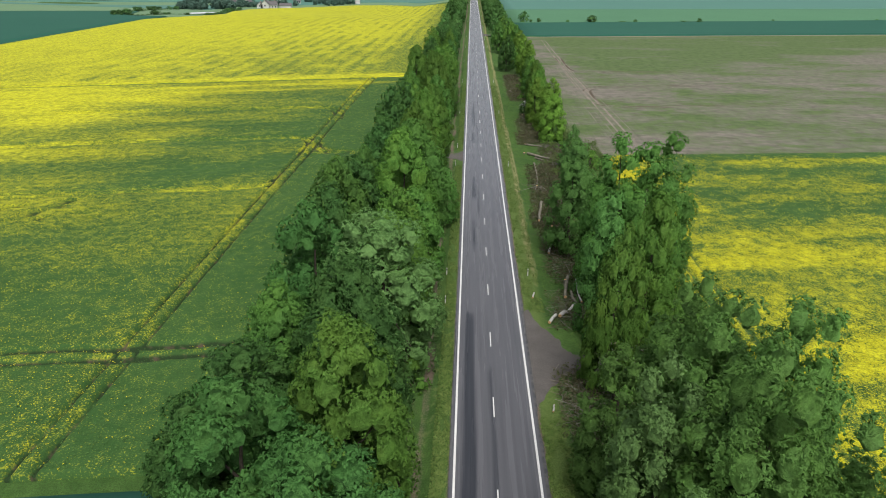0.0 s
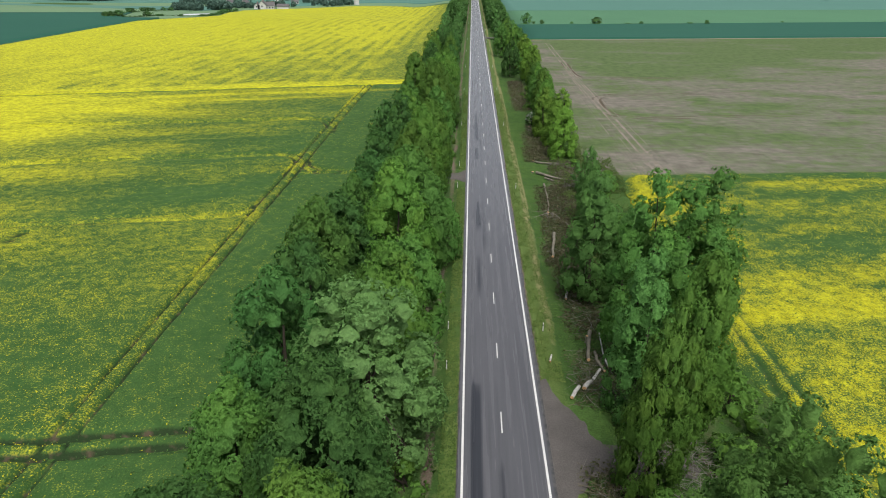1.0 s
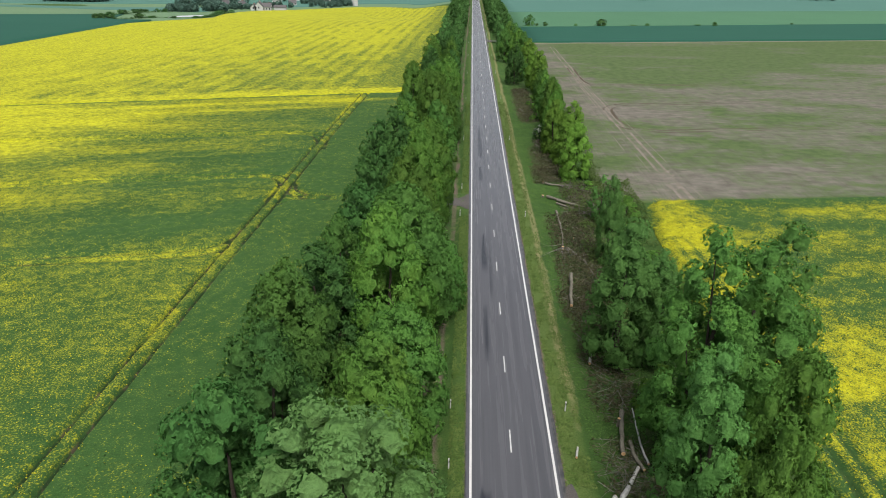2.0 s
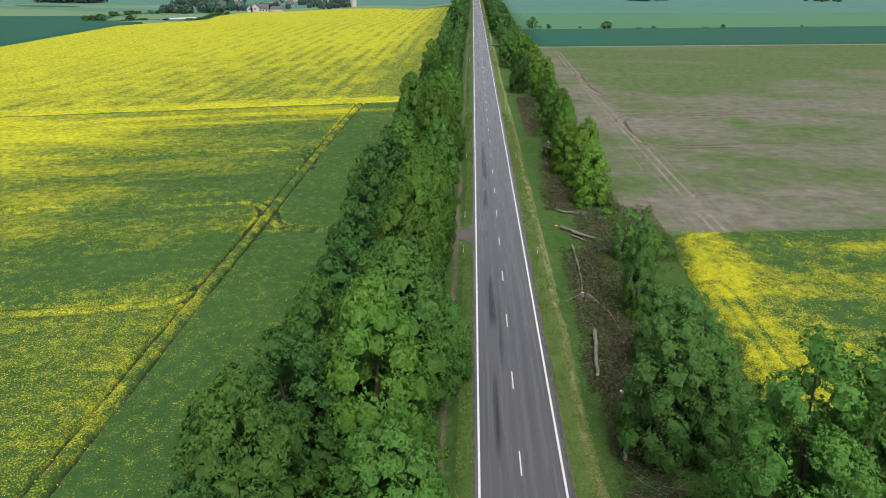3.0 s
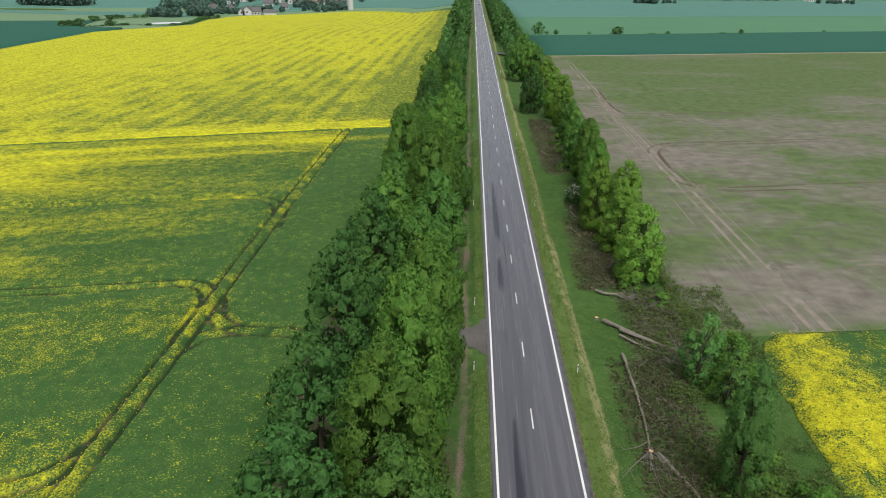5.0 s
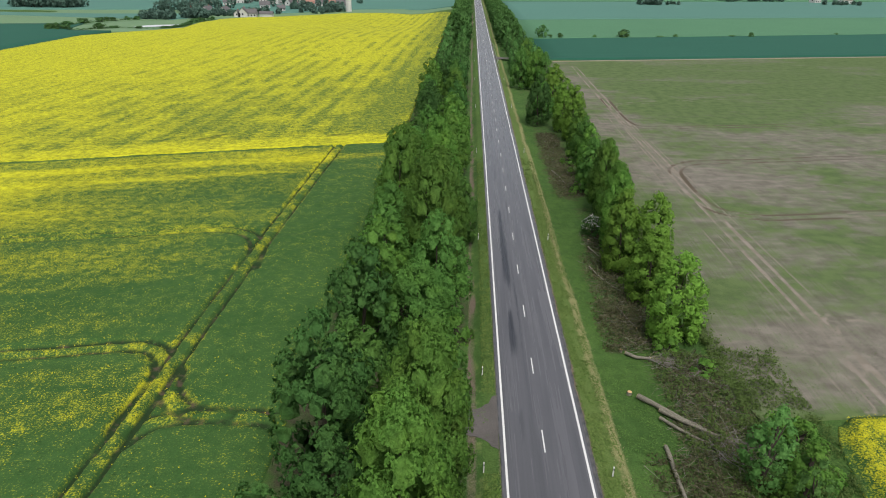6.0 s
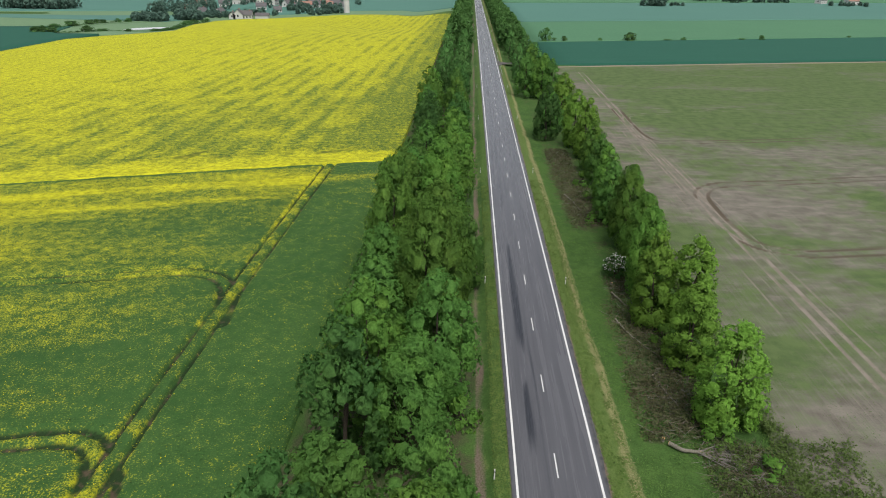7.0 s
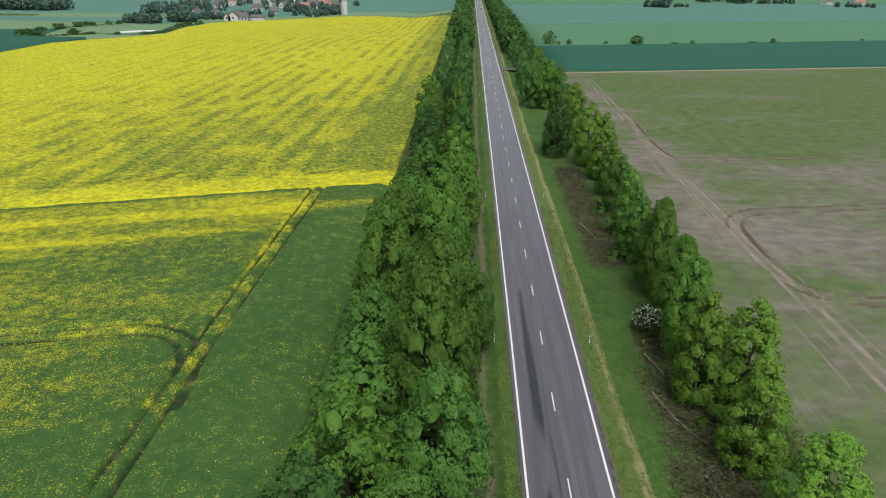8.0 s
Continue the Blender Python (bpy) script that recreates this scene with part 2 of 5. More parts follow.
def raw(name, verts, faces, material, parent=None, smooth=False):
    """Links arrays of vertices and equal-sided faces as one mesh object."""
    verts, faces = np.asarray(verts, float), np.asarray(faces, int)
    me = bpy.data.meshes.new(name)
    me.vertices.add(len(verts))
    me.vertices.foreach_set("co", verts.ravel())
    n = faces.shape[1]
    me.loops.add(faces.size)
    me.loops.foreach_set("vertex_index", faces.ravel())
    me.polygons.add(len(faces))
    me.polygons.foreach_set("loop_start", np.arange(len(faces)) * n)
    me.polygons.foreach_set("use_smooth", np.full(len(faces), smooth))
    me.update(calc_edges=True)
    me.materials.append(material)
    ob = new(name, me)
    ob.parent = parent
    return ob


def give(ob, **values):
    """Vertex attributes for the material."""
    for name, v in values.items():
        ob.data.attributes.new(name, "FLOAT", "POINT").data.foreach_set("value", np.asarray(v, np.float32).ravel())
    return ob


def hash2(ix, iy, seed):
    h = np.sin(ix * 127.1 + iy * 311.7 + seed * 74.7) * 43758.5453
    return h - np.floor(h)


def vnoise(x, y, seed=0):
    """Smooth value noise, 0 to 1."""
    ix, iy = np.floor(x), np.floor(y)
    fx, fy = x - ix, y - iy
    fx, fy = fx * fx * (3 - 2 * fx), fy * fy * (3 - 2 * fy)
    a, b = hash2(ix, iy, seed), hash2(ix + 1, iy, seed)
    c, d = hash2(ix, iy + 1, seed), hash2(ix + 1, iy + 1, seed)
    return (a * (1 - fx) + b * fx) * (1 - fy) + (c * (1 - fx) + d * fx) * fy


def fbm(x, y, seed=0, octaves=4):
    s, amp, tot = 0.0, 0.5, 0.0
    for i in range(octaves):
        s = s + amp * vnoise(x * 2 ** i, y * 2 ** i, seed + i)
        tot += amp
        amp *= 0.55
    return s / tot


def smooth(a, b, x):
    t = np.clip((x - a) / (b - a), 0, 1)
    return t * t * (3 - 2 * t)


def near_line(x, y, line):
    """Distance from points to a polyline."""
    best = np.full(np.shape(x), 1e9)
    for (ax, ay), (bx, by) in zip(line, line[1:]):
        dx, dy = bx - ax, by - ay
        u = np.clip(((x - ax) * dx + (y - ay) * dy) / (dx * dx + dy * dy), 0, 1)
        best = np.minimum(best, np.hypot(x - ax - u * dx, y - ay - u * dy))
    return best


def curved(points, n=8):
    """A smooth line through points (Catmull-Rom)."""
    p = [points[0], *points, points[-1]]
    out = []
    for i in range(1, len(p) - 2):
        for s in range(n):
            t = s / n
            out.append(tuple(0.5 * (2 * b + (c - a) * t + (2 * a - 5 * b + 4 * c - d) * t * t + (3 * b - a - 3 * c + d) * t ** 3)
                             for a, b, c, d in zip(p[i - 1], p[i], p[i + 1], p[i + 2])))
    return out + [points[-1]]


def terrain(x, y):
    """Height of the land: the road verges with their ditches, and the dip towards the village."""
    x, y = np.asarray(x, float), np.asarray(y, float)
    verge = np.interp(x, (-30, -22, -9, -7.6, -6.4, -5.3, -4.2, 4.2, 6.2, 7.3, 9.0, 13, 18, 24),
                      (-0.12, -0.35, -0.6, -0.85, -0.9, -0.3, -0.1, -0.1, -0.22, -0.75, -1.0, -0.9, -0.5, -0.12))
    for px, py, reach, half in ((-4, -136, 9, 4.6), (4, 59, 5.5, 9), (4, 57.6, 14, 2.6), (4, 396, 12, 4)):
        side = -1 if py < 0 else 1
        on = smooth(half + 2.2, half, np.abs(y - abs(py))) * smooth(reach + 2.5, reach, side * x - 4) * smooth(2, 4, side * x)
        verge = verge * (1 - on) - 0.07 * on
    dip = -9.0 * smooth(470, 680, y + 0.25 * (x + 120)) * smooth(12, 75, -x)
    level = smooth(24, 15, np.hypot(x + 213, y - 523))
    dip = dip * (1 - level) - 0.5 * level
    return verge + dip + 0.10 * (fbm(x / 2.5, y / 2.5, 3, 3) - 0.5) * smooth(5.0, 7.0, np.abs(x))


def sheet(name, x, y, lift, material, bumps=0.0, bump_size=1.5, carve=None):
    z = terrain(x, y) + lift
    if bumps:
        z = z + bumps * (fbm(x / bump_size, y / bump_size, 11, 3) - 0.5)
    if carve is not None:
        z = z - carve
    r, c = x.shape
    # one more ring of vertices, down at the land, makes the sides
    X, Y, Z = (np.pad(v, 1, mode="edge") for v in (x, y, z))
    ring = np.ones_like(X, bool)
    ring[1:-1, 1:-1] = False
    Z[ring] = terrain(X[ring], Y[ring]) - 1.7
    i = np.arange((r + 2) * (c + 2)).reshape(r + 2, c + 2)
    f = np.stack([i[:-1, :-1], i[:-1, 1:], i[1:, 1:], i[1:, :-1]], -1).reshape(-1, 4)
    ob = raw(name, np.stack([X, Y, Z], -1).reshape(-1, 3), f, material, smooth=True)
    return tagged(ob, kind="structure"), X, Y


def box(bm, x0, x1, y0, y1, z0, z1):
    m = Matrix.Translation(((x0 + x1) / 2, (y0 + y1) / 2, (z0 + z1) / 2)) @ Matrix.Diagonal((x1 - x0, y1 - y0, z1 - z0, 1))
    return bmesh.ops.create_cube(bm, size=1, matrix=m)


def tube_arrays(points, radii, sides=6, cap=True):
    """A tapering tube along points; the ends closed by a point."""
    p = np.asarray(points, float)
    rad = np.asarray(radii, float)
    t = np.gradient(p, axis=0)
    t /= np.linalg.norm(t, axis=1)[:, None] + 1e-9
    ref = np.array([0.0, 0, 1]) if abs(t[0][2]) < 0.8 else np.array([1.0, 0, 0])
    a = np.cross(t, ref)
    a /= np.linalg.norm(a, axis=1)[:, None] + 1e-9
    b = np.cross(t, a)
    ang = np.linspace(0, 2 * math.pi, sides, endpoint=False)
    v = (p[:, None] + rad[:, None, None] * (np.cos(ang)[None, :, None] * a[:, None] + np.sin(ang)[None, :, None] * b[:, None])).reshape(-1, 3)
    n = len(p)
    i = np.arange(n * sides).reshape(n, sides)
    j = np.roll(i, -1, axis=1)
    f = np.stack([i[:-1], j[:-1], j[1:], i[1:]], -1).reshape(-1, 4)
    return v, f


def joined(chunks):
    v, f, base = [], [], 0
    for a, b in chunks:
        v.append(a)
        f.append(b + base)
        base += len(a)
    return np.concatenate(v), np.concatenate(f)


# ---- land: one sheet to the horizon ----
def edge_steps(dense_from, dense_to, step, far, growth=1.35):
    mid = list(np.arange(dense_from, dense_to + 0.01, step))
    out, d = [], step
    p = mid[-1]
    while p < far:
        d *= growth
        p += d
        out.append(p)
    low, d, p = [], step, mid[0]
    while p > -far:
        d *= growth
        p -= d
        low.append(p)
    return np.array(low[::-1] + mid + out)


def drift(y, size, seed):
    """A slow wobble along the road."""
    return fbm(np.asarray(y, float) / size, np.asarray(y, float) * 0 + seed, seed, 3) - 0.5


gx, gy = np.meshgrid(edge_steps(-31, 30, 0.55, 5200), edge_steps(22, 300, 1.1, 5200))
r, c = gx.shape
i = np.arange(r * c).reshape(r, c)
quads = np.stack([i[:-1, :-1], i[:-1, 1:], i[1:, 1:], i[1:, :-1]], -1).reshape(-1, 4)
gz = terrain(gx, gy) - 1.4 * smooth(300, 430, gy) * smooth(26, 70, np.abs(gx))
ground = raw("ground", np.stack([gx, gy, gz], -1).reshape(-1, 3), quads, M_VERGE, smooth=True)
tagged(ground, "grassy land with mown verges, ditches and leaf litter", "ground", kind="structure")
wob = drift(gy, 9, 5) * 1.3
straw = 0.85 * smooth(5.5, 6.5, gx + wob * 0.6) * smooth(7.4, 6.8, gx + wob * 0.6) * smooth(70, 84, gy)
straw = straw + 0.30 * smooth(-7.6, -7.0, gx + wob) * smooth(-5.2, -5.8, gx + wob)
dry = smooth(3.9, 4.3, gx) * smooth(6.9, 6.0, gx) + 0.35 * smooth(-5.6, -5.0, gx) * smooth(-3.9, -4.2, gx)
dry = dry * (gy < 1200)


def patch(x0, x1, y0, y1, soft=1.5):
    w = (fbm(gx / 3, gy / 3, 21, 3) - 0.5) * 4
    X, Y = gx + w, gy + w
    return smooth(x0 - soft, x0 + soft, X) * smooth(x1 + soft, x1 - soft, X) * smooth(y0 - soft, y0 + soft, Y) * smooth(y1 + soft, y1 - soft, Y)


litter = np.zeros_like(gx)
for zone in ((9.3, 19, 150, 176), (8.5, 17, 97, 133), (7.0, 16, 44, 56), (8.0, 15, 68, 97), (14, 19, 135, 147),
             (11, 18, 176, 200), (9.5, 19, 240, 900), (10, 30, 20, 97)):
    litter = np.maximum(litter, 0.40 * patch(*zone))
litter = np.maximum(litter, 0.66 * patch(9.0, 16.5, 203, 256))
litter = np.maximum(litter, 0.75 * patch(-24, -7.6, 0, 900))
dirt = 0.9 * smooth(3.8, 4.1, gx) * smooth(4.75, 4.2, gx - 0.3 * wob) * (0.55 + 0.6 * fbm(gy / 2.0, gx, 9, 3))
dirt = np.maximum(dirt, 0.5 * smooth(-4.4, -4.1, gx) * smooth(-3.8, -4.0, gx))
dirt = np.maximum(dirt, smooth(-7.4, -6.9, gx + 0.5 * wob) * smooth(-5.9, -6.4, gx + 0.5 * wob) * (0.22 + 0.8 * fbm(gx / 0.9, gy / 3.5, 27, 3)) * (gy < 900))
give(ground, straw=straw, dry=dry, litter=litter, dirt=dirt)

# ---- road ----
ys = np.arange(-60, 1500, 1.5)
xs = np.array([-4.02, -3.75, -3.5, -3.2, -2.9, -2.6, -2.3, -2.0, -1.7, -1.4, -1.1, -0.8, -0.5, -0.2, 0.1, 0.4, 0.7, 1.0, 1.4, 1.8, 2.2, 2.6, 3.0, 3.4, 3.7, 4.05, 4.2])
rx, ry = np.meshgrid(xs, ys)
rx[:, 0] += 0.10 * drift(ys, 4, 2)
rx[:, -1] += 0.35 * drift(ys, 3, 8)
rz = 0.03 - 0.012 * np.abs(rx)
i = np.arange(rx.size).reshape(rx.shape)
quads = np.stack([i[:-1, :-1], i[:-1, 1:], i[1:, 1:], i[1:, :-1]], -1).reshape(-1, 4)
road = raw("road", np.stack([rx, ry, rz], -1).reshape(-1, 3), quads, M_ASPHALT, smooth=True)
tagged(road, "straight two-lane asphalt road with dark worn streaks", "road", kind="structure")


def band(centre, half, lo=-1e9, hi=1e9, fade=9.0):
    w = 0.25 * drift(ry, 14, 31)
    wide_ = half * (0.35 + 0.65 * smooth(hi, lo, ry)) if hi - lo < 400 else half
    return smooth(wide_ + 0.35, wide_ - 0.1, np.abs(rx - centre - w)) * smooth(lo, lo + fade, ry) * smooth(hi, hi - fade * 0.35, ry)


seal = 0.95 * band(-2.25, 1.05, -60, 68, 2) + 0.75 * band(-0.2, 0.55, -60, 60, 14) + 0.35 * band(-2.9, 0.2)
for lo, hi, wdt, amt in ((82, 101, .32, .9), (104, 124, .35, 1.0), (128, 141, .3, .6), (144, 160, .42, 1.0), (160, 196, .45, .9), (205, 330, .3, .5), (330, 900, .35, .45)):
    seal = seal + amt * band(-1.75, wdt, lo, hi)
seal = seal + 0.35 * band(-1.0, 0.25, 96, 230) + 0.3 * band(1.6, 0.3, 190, 900) + 0.28 * band(-0.3, 0.5, 70, 900)
edge = smooth(3.72, 3.9, np.abs(rx))
give(road, seal=np.clip(seal, 0, 1.1), edge=edge)


def strip(name, x, half, y0, y1, z, material, step=2.0, wob_=0.0):
    n = max(2, int((y1 - y0) / step) + 1)
    y = np.linspace(y0, y1, n)
    dx = wob_ * drift(y, 5, 13)
    v = np.concatenate([np.stack([x - half + dx, y, np.full(n, z)], -1), np.stack([x + half + dx, y, np.full(n, z)], -1)])
    j = np.arange(n - 1)
    return raw(name, v, np.stack([j, j + n, j + n + 1, j + 1], -1), material)


for x in (-3.55, 3.55):
    tagged(strip("edge_line", x, 0.10, -60, 1500, 0.006, M_PAINT, 4, 0.03), "white painted edge line on asphalt", "road marking", kind="structure")
bm = bmesh.new()
for y in (0.0, 3.0):
    for x in (-0.06, 0.06):
        bm.verts.new((x, y, 0))
bm.verts.ensure_lookup_table()
bm.faces.new([bm.verts[n] for n in (0, 1, 3, 2)])
dash = part("centre_dash", bm, M_PAINT, road)
dash.location = (0, 48.6 - 12 * 4, 0.036)
for n in range(-3, 84):
    d = new("centre_dash", dash.data)
    d.parent = road
    d.location = (0, 48.6 + 12 * n, 0.036)


def pad(name, corners, z, material, label):
    """A flat trodden pad with an uneven rim."""
    rng = random.Random(len(corners))
    pts = curved(corners + [corners[0]], 6)[:-1]
    bm = bmesh.new()
    vs = [bm.verts.new((x + rng.uniform(-.15, .15), y + rng.uniform(-.2, .2), z)) for x, y in pts]
    bm.faces.new(vs)
    bmesh.ops.triangulate(bm, faces=bm.faces[:])
    return tagged(part(name, bm, material), label, "pull-in", kind="structure")


pad("gravel_pullin", [(4.1, 50), (4.15, 68.5), (6.0, 65.5), (7.6, 62.5), (8.6, 60), (12, 59.5), (16, 59), (16, 56), (11, 56.2), (8.0, 56), (6.0, 53.5)], -0.02, M_GRAVEL, "packed gravel field entrance beside the road")
pad("gravel_pullin", [(-4.0, 132.6), (-4.0, 140.5), (-5.5, 138.6), (-8.5, 137.8), (-12, 137), (-12, 134.8), (-8, 134.8), (-5.6, 134.2)], -0.02, M_GRAVEL, "packed gravel field entrance beside the road")
pad("gravel_pullin", [(4.1, 388), (4.1, 404), (6, 400), (9, 398.6), (15, 398), (15, 394), (9, 394), (6, 392)], -0.02, M_GRAVEL, "packed gravel field entrance beside the road")


# ---- fields ----
def field_rows(x, y_near, y_far, n):
    v = np.linspace(0, 1, n)[:, None]
    return np.repeat(x[None, :], n, 0), y_near[None, :] + v * (y_far - y_near)[None, :]


def left_split(x):
    return 235 + 0.31 * (x + 30)


TRACKS = [curved(p) for p in (
    [(-38.4, 36), (-38.5, 60), (-38.4, 113), (-38.2, 136), (-38.3, 178), (-37.4, 240)],
    [(-140, 38), (-90, 47), (-51, 54.2), (-41, 55.6), (-37, 56.2), (-29, 57.6), (-22, 58.6)],
    [(-120, 128), (-75, 140), (-53, 144.6), (-45.3, 146.3), (-42, 146.4), (-39.8, 144.6), (-38.4, 141), (-38.3, 133)],
    [(-37.6, 142), (-36.6, 138.8), (-34.4, 136.4), (-31, 135.5), (-22, 135.6)],
    [(-38.2, 130.5), (-36.8, 133.2), (-34.4, 134.9), (-30, 135.5)],
    [(-110, 166), (-61, 177.2), (-50, 180.0), (-45, 180.2), (-41, 178.4), (-38.6, 174), (-37.6, 167)],
    [(-130, 90), (-70, 104.6), (-55.6, 107.5), (-47, 109.3), (-41, 111.6), (-38.6, 115.5)],
)]


def ruts(x, y, lines, gauge=1.0, half=0.33):
    d = np.full(x.shape, 1e9)
    mid = np.full(x.shape, 1e9)
    for line in lines:
        n = near_line(x, y, line)
        mid = np.minimum(mid, n)
        d = np.minimum(d, np.abs(n - gauge))
    return smooth(half + 0.35, half - 0.1, d), mid


def left_bloom(X, Y):
    """How thickly the left field flowers, 0 to 1, and its wheel ruts."""
    rut, mid = ruts(X, Y, TRACKS[:1], 1.0, 0.17)
    side, near_side = ruts(X, Y, TRACKS[1:], 1.0, 0.34)
    rut, mid = np.maximum(rut, side * smooth(0.25, 0.8, mid)), np.minimum(mid, near_side)
    rut = rut * (0.7 + 0.3 * smooth(0.35, 0.6, fbm(X / 5, Y / 5, 17, 3)))
    rut = np.maximum(rut, 1.3 * ruts(X, Y, [TRACKS[1]], 1.05, 0.48)[0] * smooth(-44, -38, X))
    slant = Y - 0.31 * X
    b = 0.10 + 0.30 * smooth(0.36, 0.68, fbm(X / 26, slant / 9, 4, 4)) + 0.12 * smooth(0.38, 0.62, fbm(X / 7, slant / 2.4, 6, 3))
    b = b + 0.24 * smooth(-58, -115, X) + 0.14 * smooth(0.48, 0.66, fbm(X / 60, slant / 22, 8, 2))
    b = b - 0.25 * smooth(98, 130, Y) * smooth(216, 190, Y) * smooth(-110, -62, X)
    b = b + 0.04 * smooth(-70, -46, X) * smooth(60, 72, Y) * smooth(124, 100, Y)
    b = b + 0.10 * smooth(-58, -75, X) * smooth(78, 100, Y) * smooth(205, 185, Y)
    west = smooth(-37.0, -38.8, X)
    b = b * (0.16 + 0.84 * west)
    main = near_line(X, Y, TRACKS[0]) < 2.2
    rim = np.where(main, np.interp(Y, (40, 110, 127, 133, 147, 152, 166, 172, 200, 235), (0.40, 0.36, 0.24, 0.58, 0.70, 0.22, 0.26, 0.56, 0.52, 0.46)), (0.22 + 0.18 * smooth(-72, -48, X)) * np.where((Y > 155) & (Y < 195), 0.6, 1.0) + 0.20 * smooth(9, 5, np.hypot(X + 39, Y - 140)))
    fleck = smooth(0.38, 0.60, fbm(X / 1.4, Y / 1.7, 30, 3))
    b = b + rim * smooth(1.8, 1.4, mid) * (0.20 + 0.80 * fleck) * (0.7 + 0.3 * smooth(0.2, 0.7, mid))
    b = b + 0.13 * west * smooth(-46, -40, X) * smooth(40, 55, Y) * smooth(126, 100, Y) * smooth(0.38, 0.6, fbm(X / 8, Y / 14, 33, 3))
    b = b + 0.14 * fleck * smooth(2.6, 1.4, near_line(X, Y, [(-43, 146.4), (-39, 142.5), (-37.2, 136)]))
    b = b + 0.14 * smooth(2.0, 0.6, np.abs(Y - 111.2 - 0.21 * (X + 38))) * smooth(-80, -50, X) * west * (0.3 + fbm(X / 4, Y / 2, 35, 3))
    b = b + 0.16 * smooth(3, 1, np.abs(Y - 71.5 - 0.28 * (X + 50))) * west
    b = b * (0.42 + 0.38 * smooth(48, 92, Y) + 0.20 * smooth(108, 130, Y))
    b = b + 0.20 * smooth(13, 5, np.hypot((X + 75) * 0.7, Y - 94 - 0.15 * (X + 75)))
    rut = np.maximum(rut, 0.9 * smooth(0.62, 0.68, fbm(X / 2.6, Y / 1.9, 44, 2)) * smooth(11, 6, np.hypot((X + 75) * 0.7, Y - 94 - 0.15 * (X + 75))))
    s = Y - 0.31 * (X + 30)
    for lo, hi, amt in ((222.5, 227, 0.42), (214.5, 217, 0.36)):
        b = b + amt * smooth(lo - 1, lo + 1, s) * smooth(hi + 1, hi - 1, s) * smooth(0.3, 0.55, fbm(X / 12, s / 3, 40, 3))
    b = b + (0.16 * smooth(180, 225, s) + 0.11 * smooth(122, 155, Y) * smooth(-42, -50, X)) * west
    return np.clip(b * smooth(0.3, 2.2, left_split(X) - Y) * (0.59 + 0.22 * smooth(85, 125, Y)), 0, 0.85), rut


xa = np.concatenate([np.linspace(-222, -64, 70), np.arange(-63, -40.6, 0.5), np.arange(-40.4, -36.3, 0.2), np.arange(-36, -23.9, 0.5)])
x, y = field_rows(xa, 38.2 + 0.13 * (xa + 40), left_split(xa), 440)
ob, X, Y = sheet("rapeseed_field", x, y, 0.85, M_RAPE, 0.28, 1.6, 0.65 * left_bloom(x, y)[1] + 0.7 * smooth(-26.5, -24, x))
tagged(ob, "green rapeseed field with thin yellow bloom and tractor tracks", "field")
b_, rut = left_bloom(X, Y)
give(ob, bloom=b_, rut=rut)

rows_b = np.linspace(0, 1, 280)[:, None]
yl, yr = 175 + rows_b * 605, 237 + rows_b * 470
xl = np.interp(yl, (170, 300, 450, 472, 490, 505, 540, 604, 680, 706, 723, 780), (-221, -221, -222, -208, -194, -188, -196, -215, -229, -217, -189, -138))
u = (np.linspace(0, 1, 130) ** 1.5)[None, :]
x = -23.9 + (xl + 23.9) * u
y = yr + (yl - yr) * u + 45 * rows_b ** 6 * np.sin(np.pi * u)
ob, X, Y = sheet("rapeseed_field", x[:, ::-1], y[:, ::-1], 0.95, M_RAPE, 0.25, 2.5)
tagged(ob, "bright yellow rapeseed field in full bloom with green streaks", "field")
s = Y - left_split(X)
wave = (X - 0.014 * Y) * 2 * math.pi / 6.4 + 1.2 * fbm(X / 25, Y / 50, 51, 2)
stripe = smooth(0.35, 0.95, 0.5 + 0.5 * np.cos(wave))
lane = np.floor(wave / (2 * math.pi) + 0.5)
gap = smooth(0.34, 0.58, fbm(lane * 7.3, Y / 11, 50, 3))
mottle = smooth(0.34, 0.66, fbm(X / 7, (Y - 0.2 * X) / 10, 55, 4))
inner = smooth(7, 14, s + 3 * fbm(X / 9, Y / 9, 54, 2))
right_ = smooth(-210, -45, X)
near_ = smooth(170, 20, s)
bloomB = 0.88 - 0.18 * smooth(0.45, 0.65, fbm(X / 6, s / 2.5, 59, 3)) * (s < 16) - inner * (0.06 + 0.30 * stripe * gap * (0.25 + 0.75 * right_) + 0.24 * mottle * (0.20 + 0.80 * near_) * (0.45 + 0.55 * right_))
bloomB = bloomB - 0.14 * inner * near_ * smooth(-150, -60, X) * (0.4 + 1.2 * fbm(X / 2.5, Y / 4, 58, 3))
bloomB = bloomB - 0.36 * smooth(-48, -28, X) * smooth(14, 40, s) * (0.6 + fbm(X / 4, Y / 10, 57, 3) - 0.25)
edge_rut = ruts(X, Y, [curved([(-222, 190), (-120, 217), (-69, 234.5), (-28, 244)])], 0.9, 0.30)[0] * (0.3 + 0.7 * smooth(0.35, 0.6, fbm(X / 5, Y / 5, 19, 3)))
rutB = ruts(X, Y, [[(-36, 244), (-35, 700)]], 0.9, 0.25)[0] * 0.5
rutB = np.maximum(rutB, 0.7 * edge_rut * smooth(-100, -80, X))
rutB = np.maximum(rutB, 0.7 * smooth(0.60, 0.66, fbm(X / 2.2, Y / 2.0, 45, 2)) * smooth(5.5, 3, np.hypot(X + 69.5, Y - 239)))
give(ob, bloom=np.clip(bloomB, 0.36, 1), rut=rutB)


def right_split(x):
    return 139.5 + 0.13 * (x - 34)


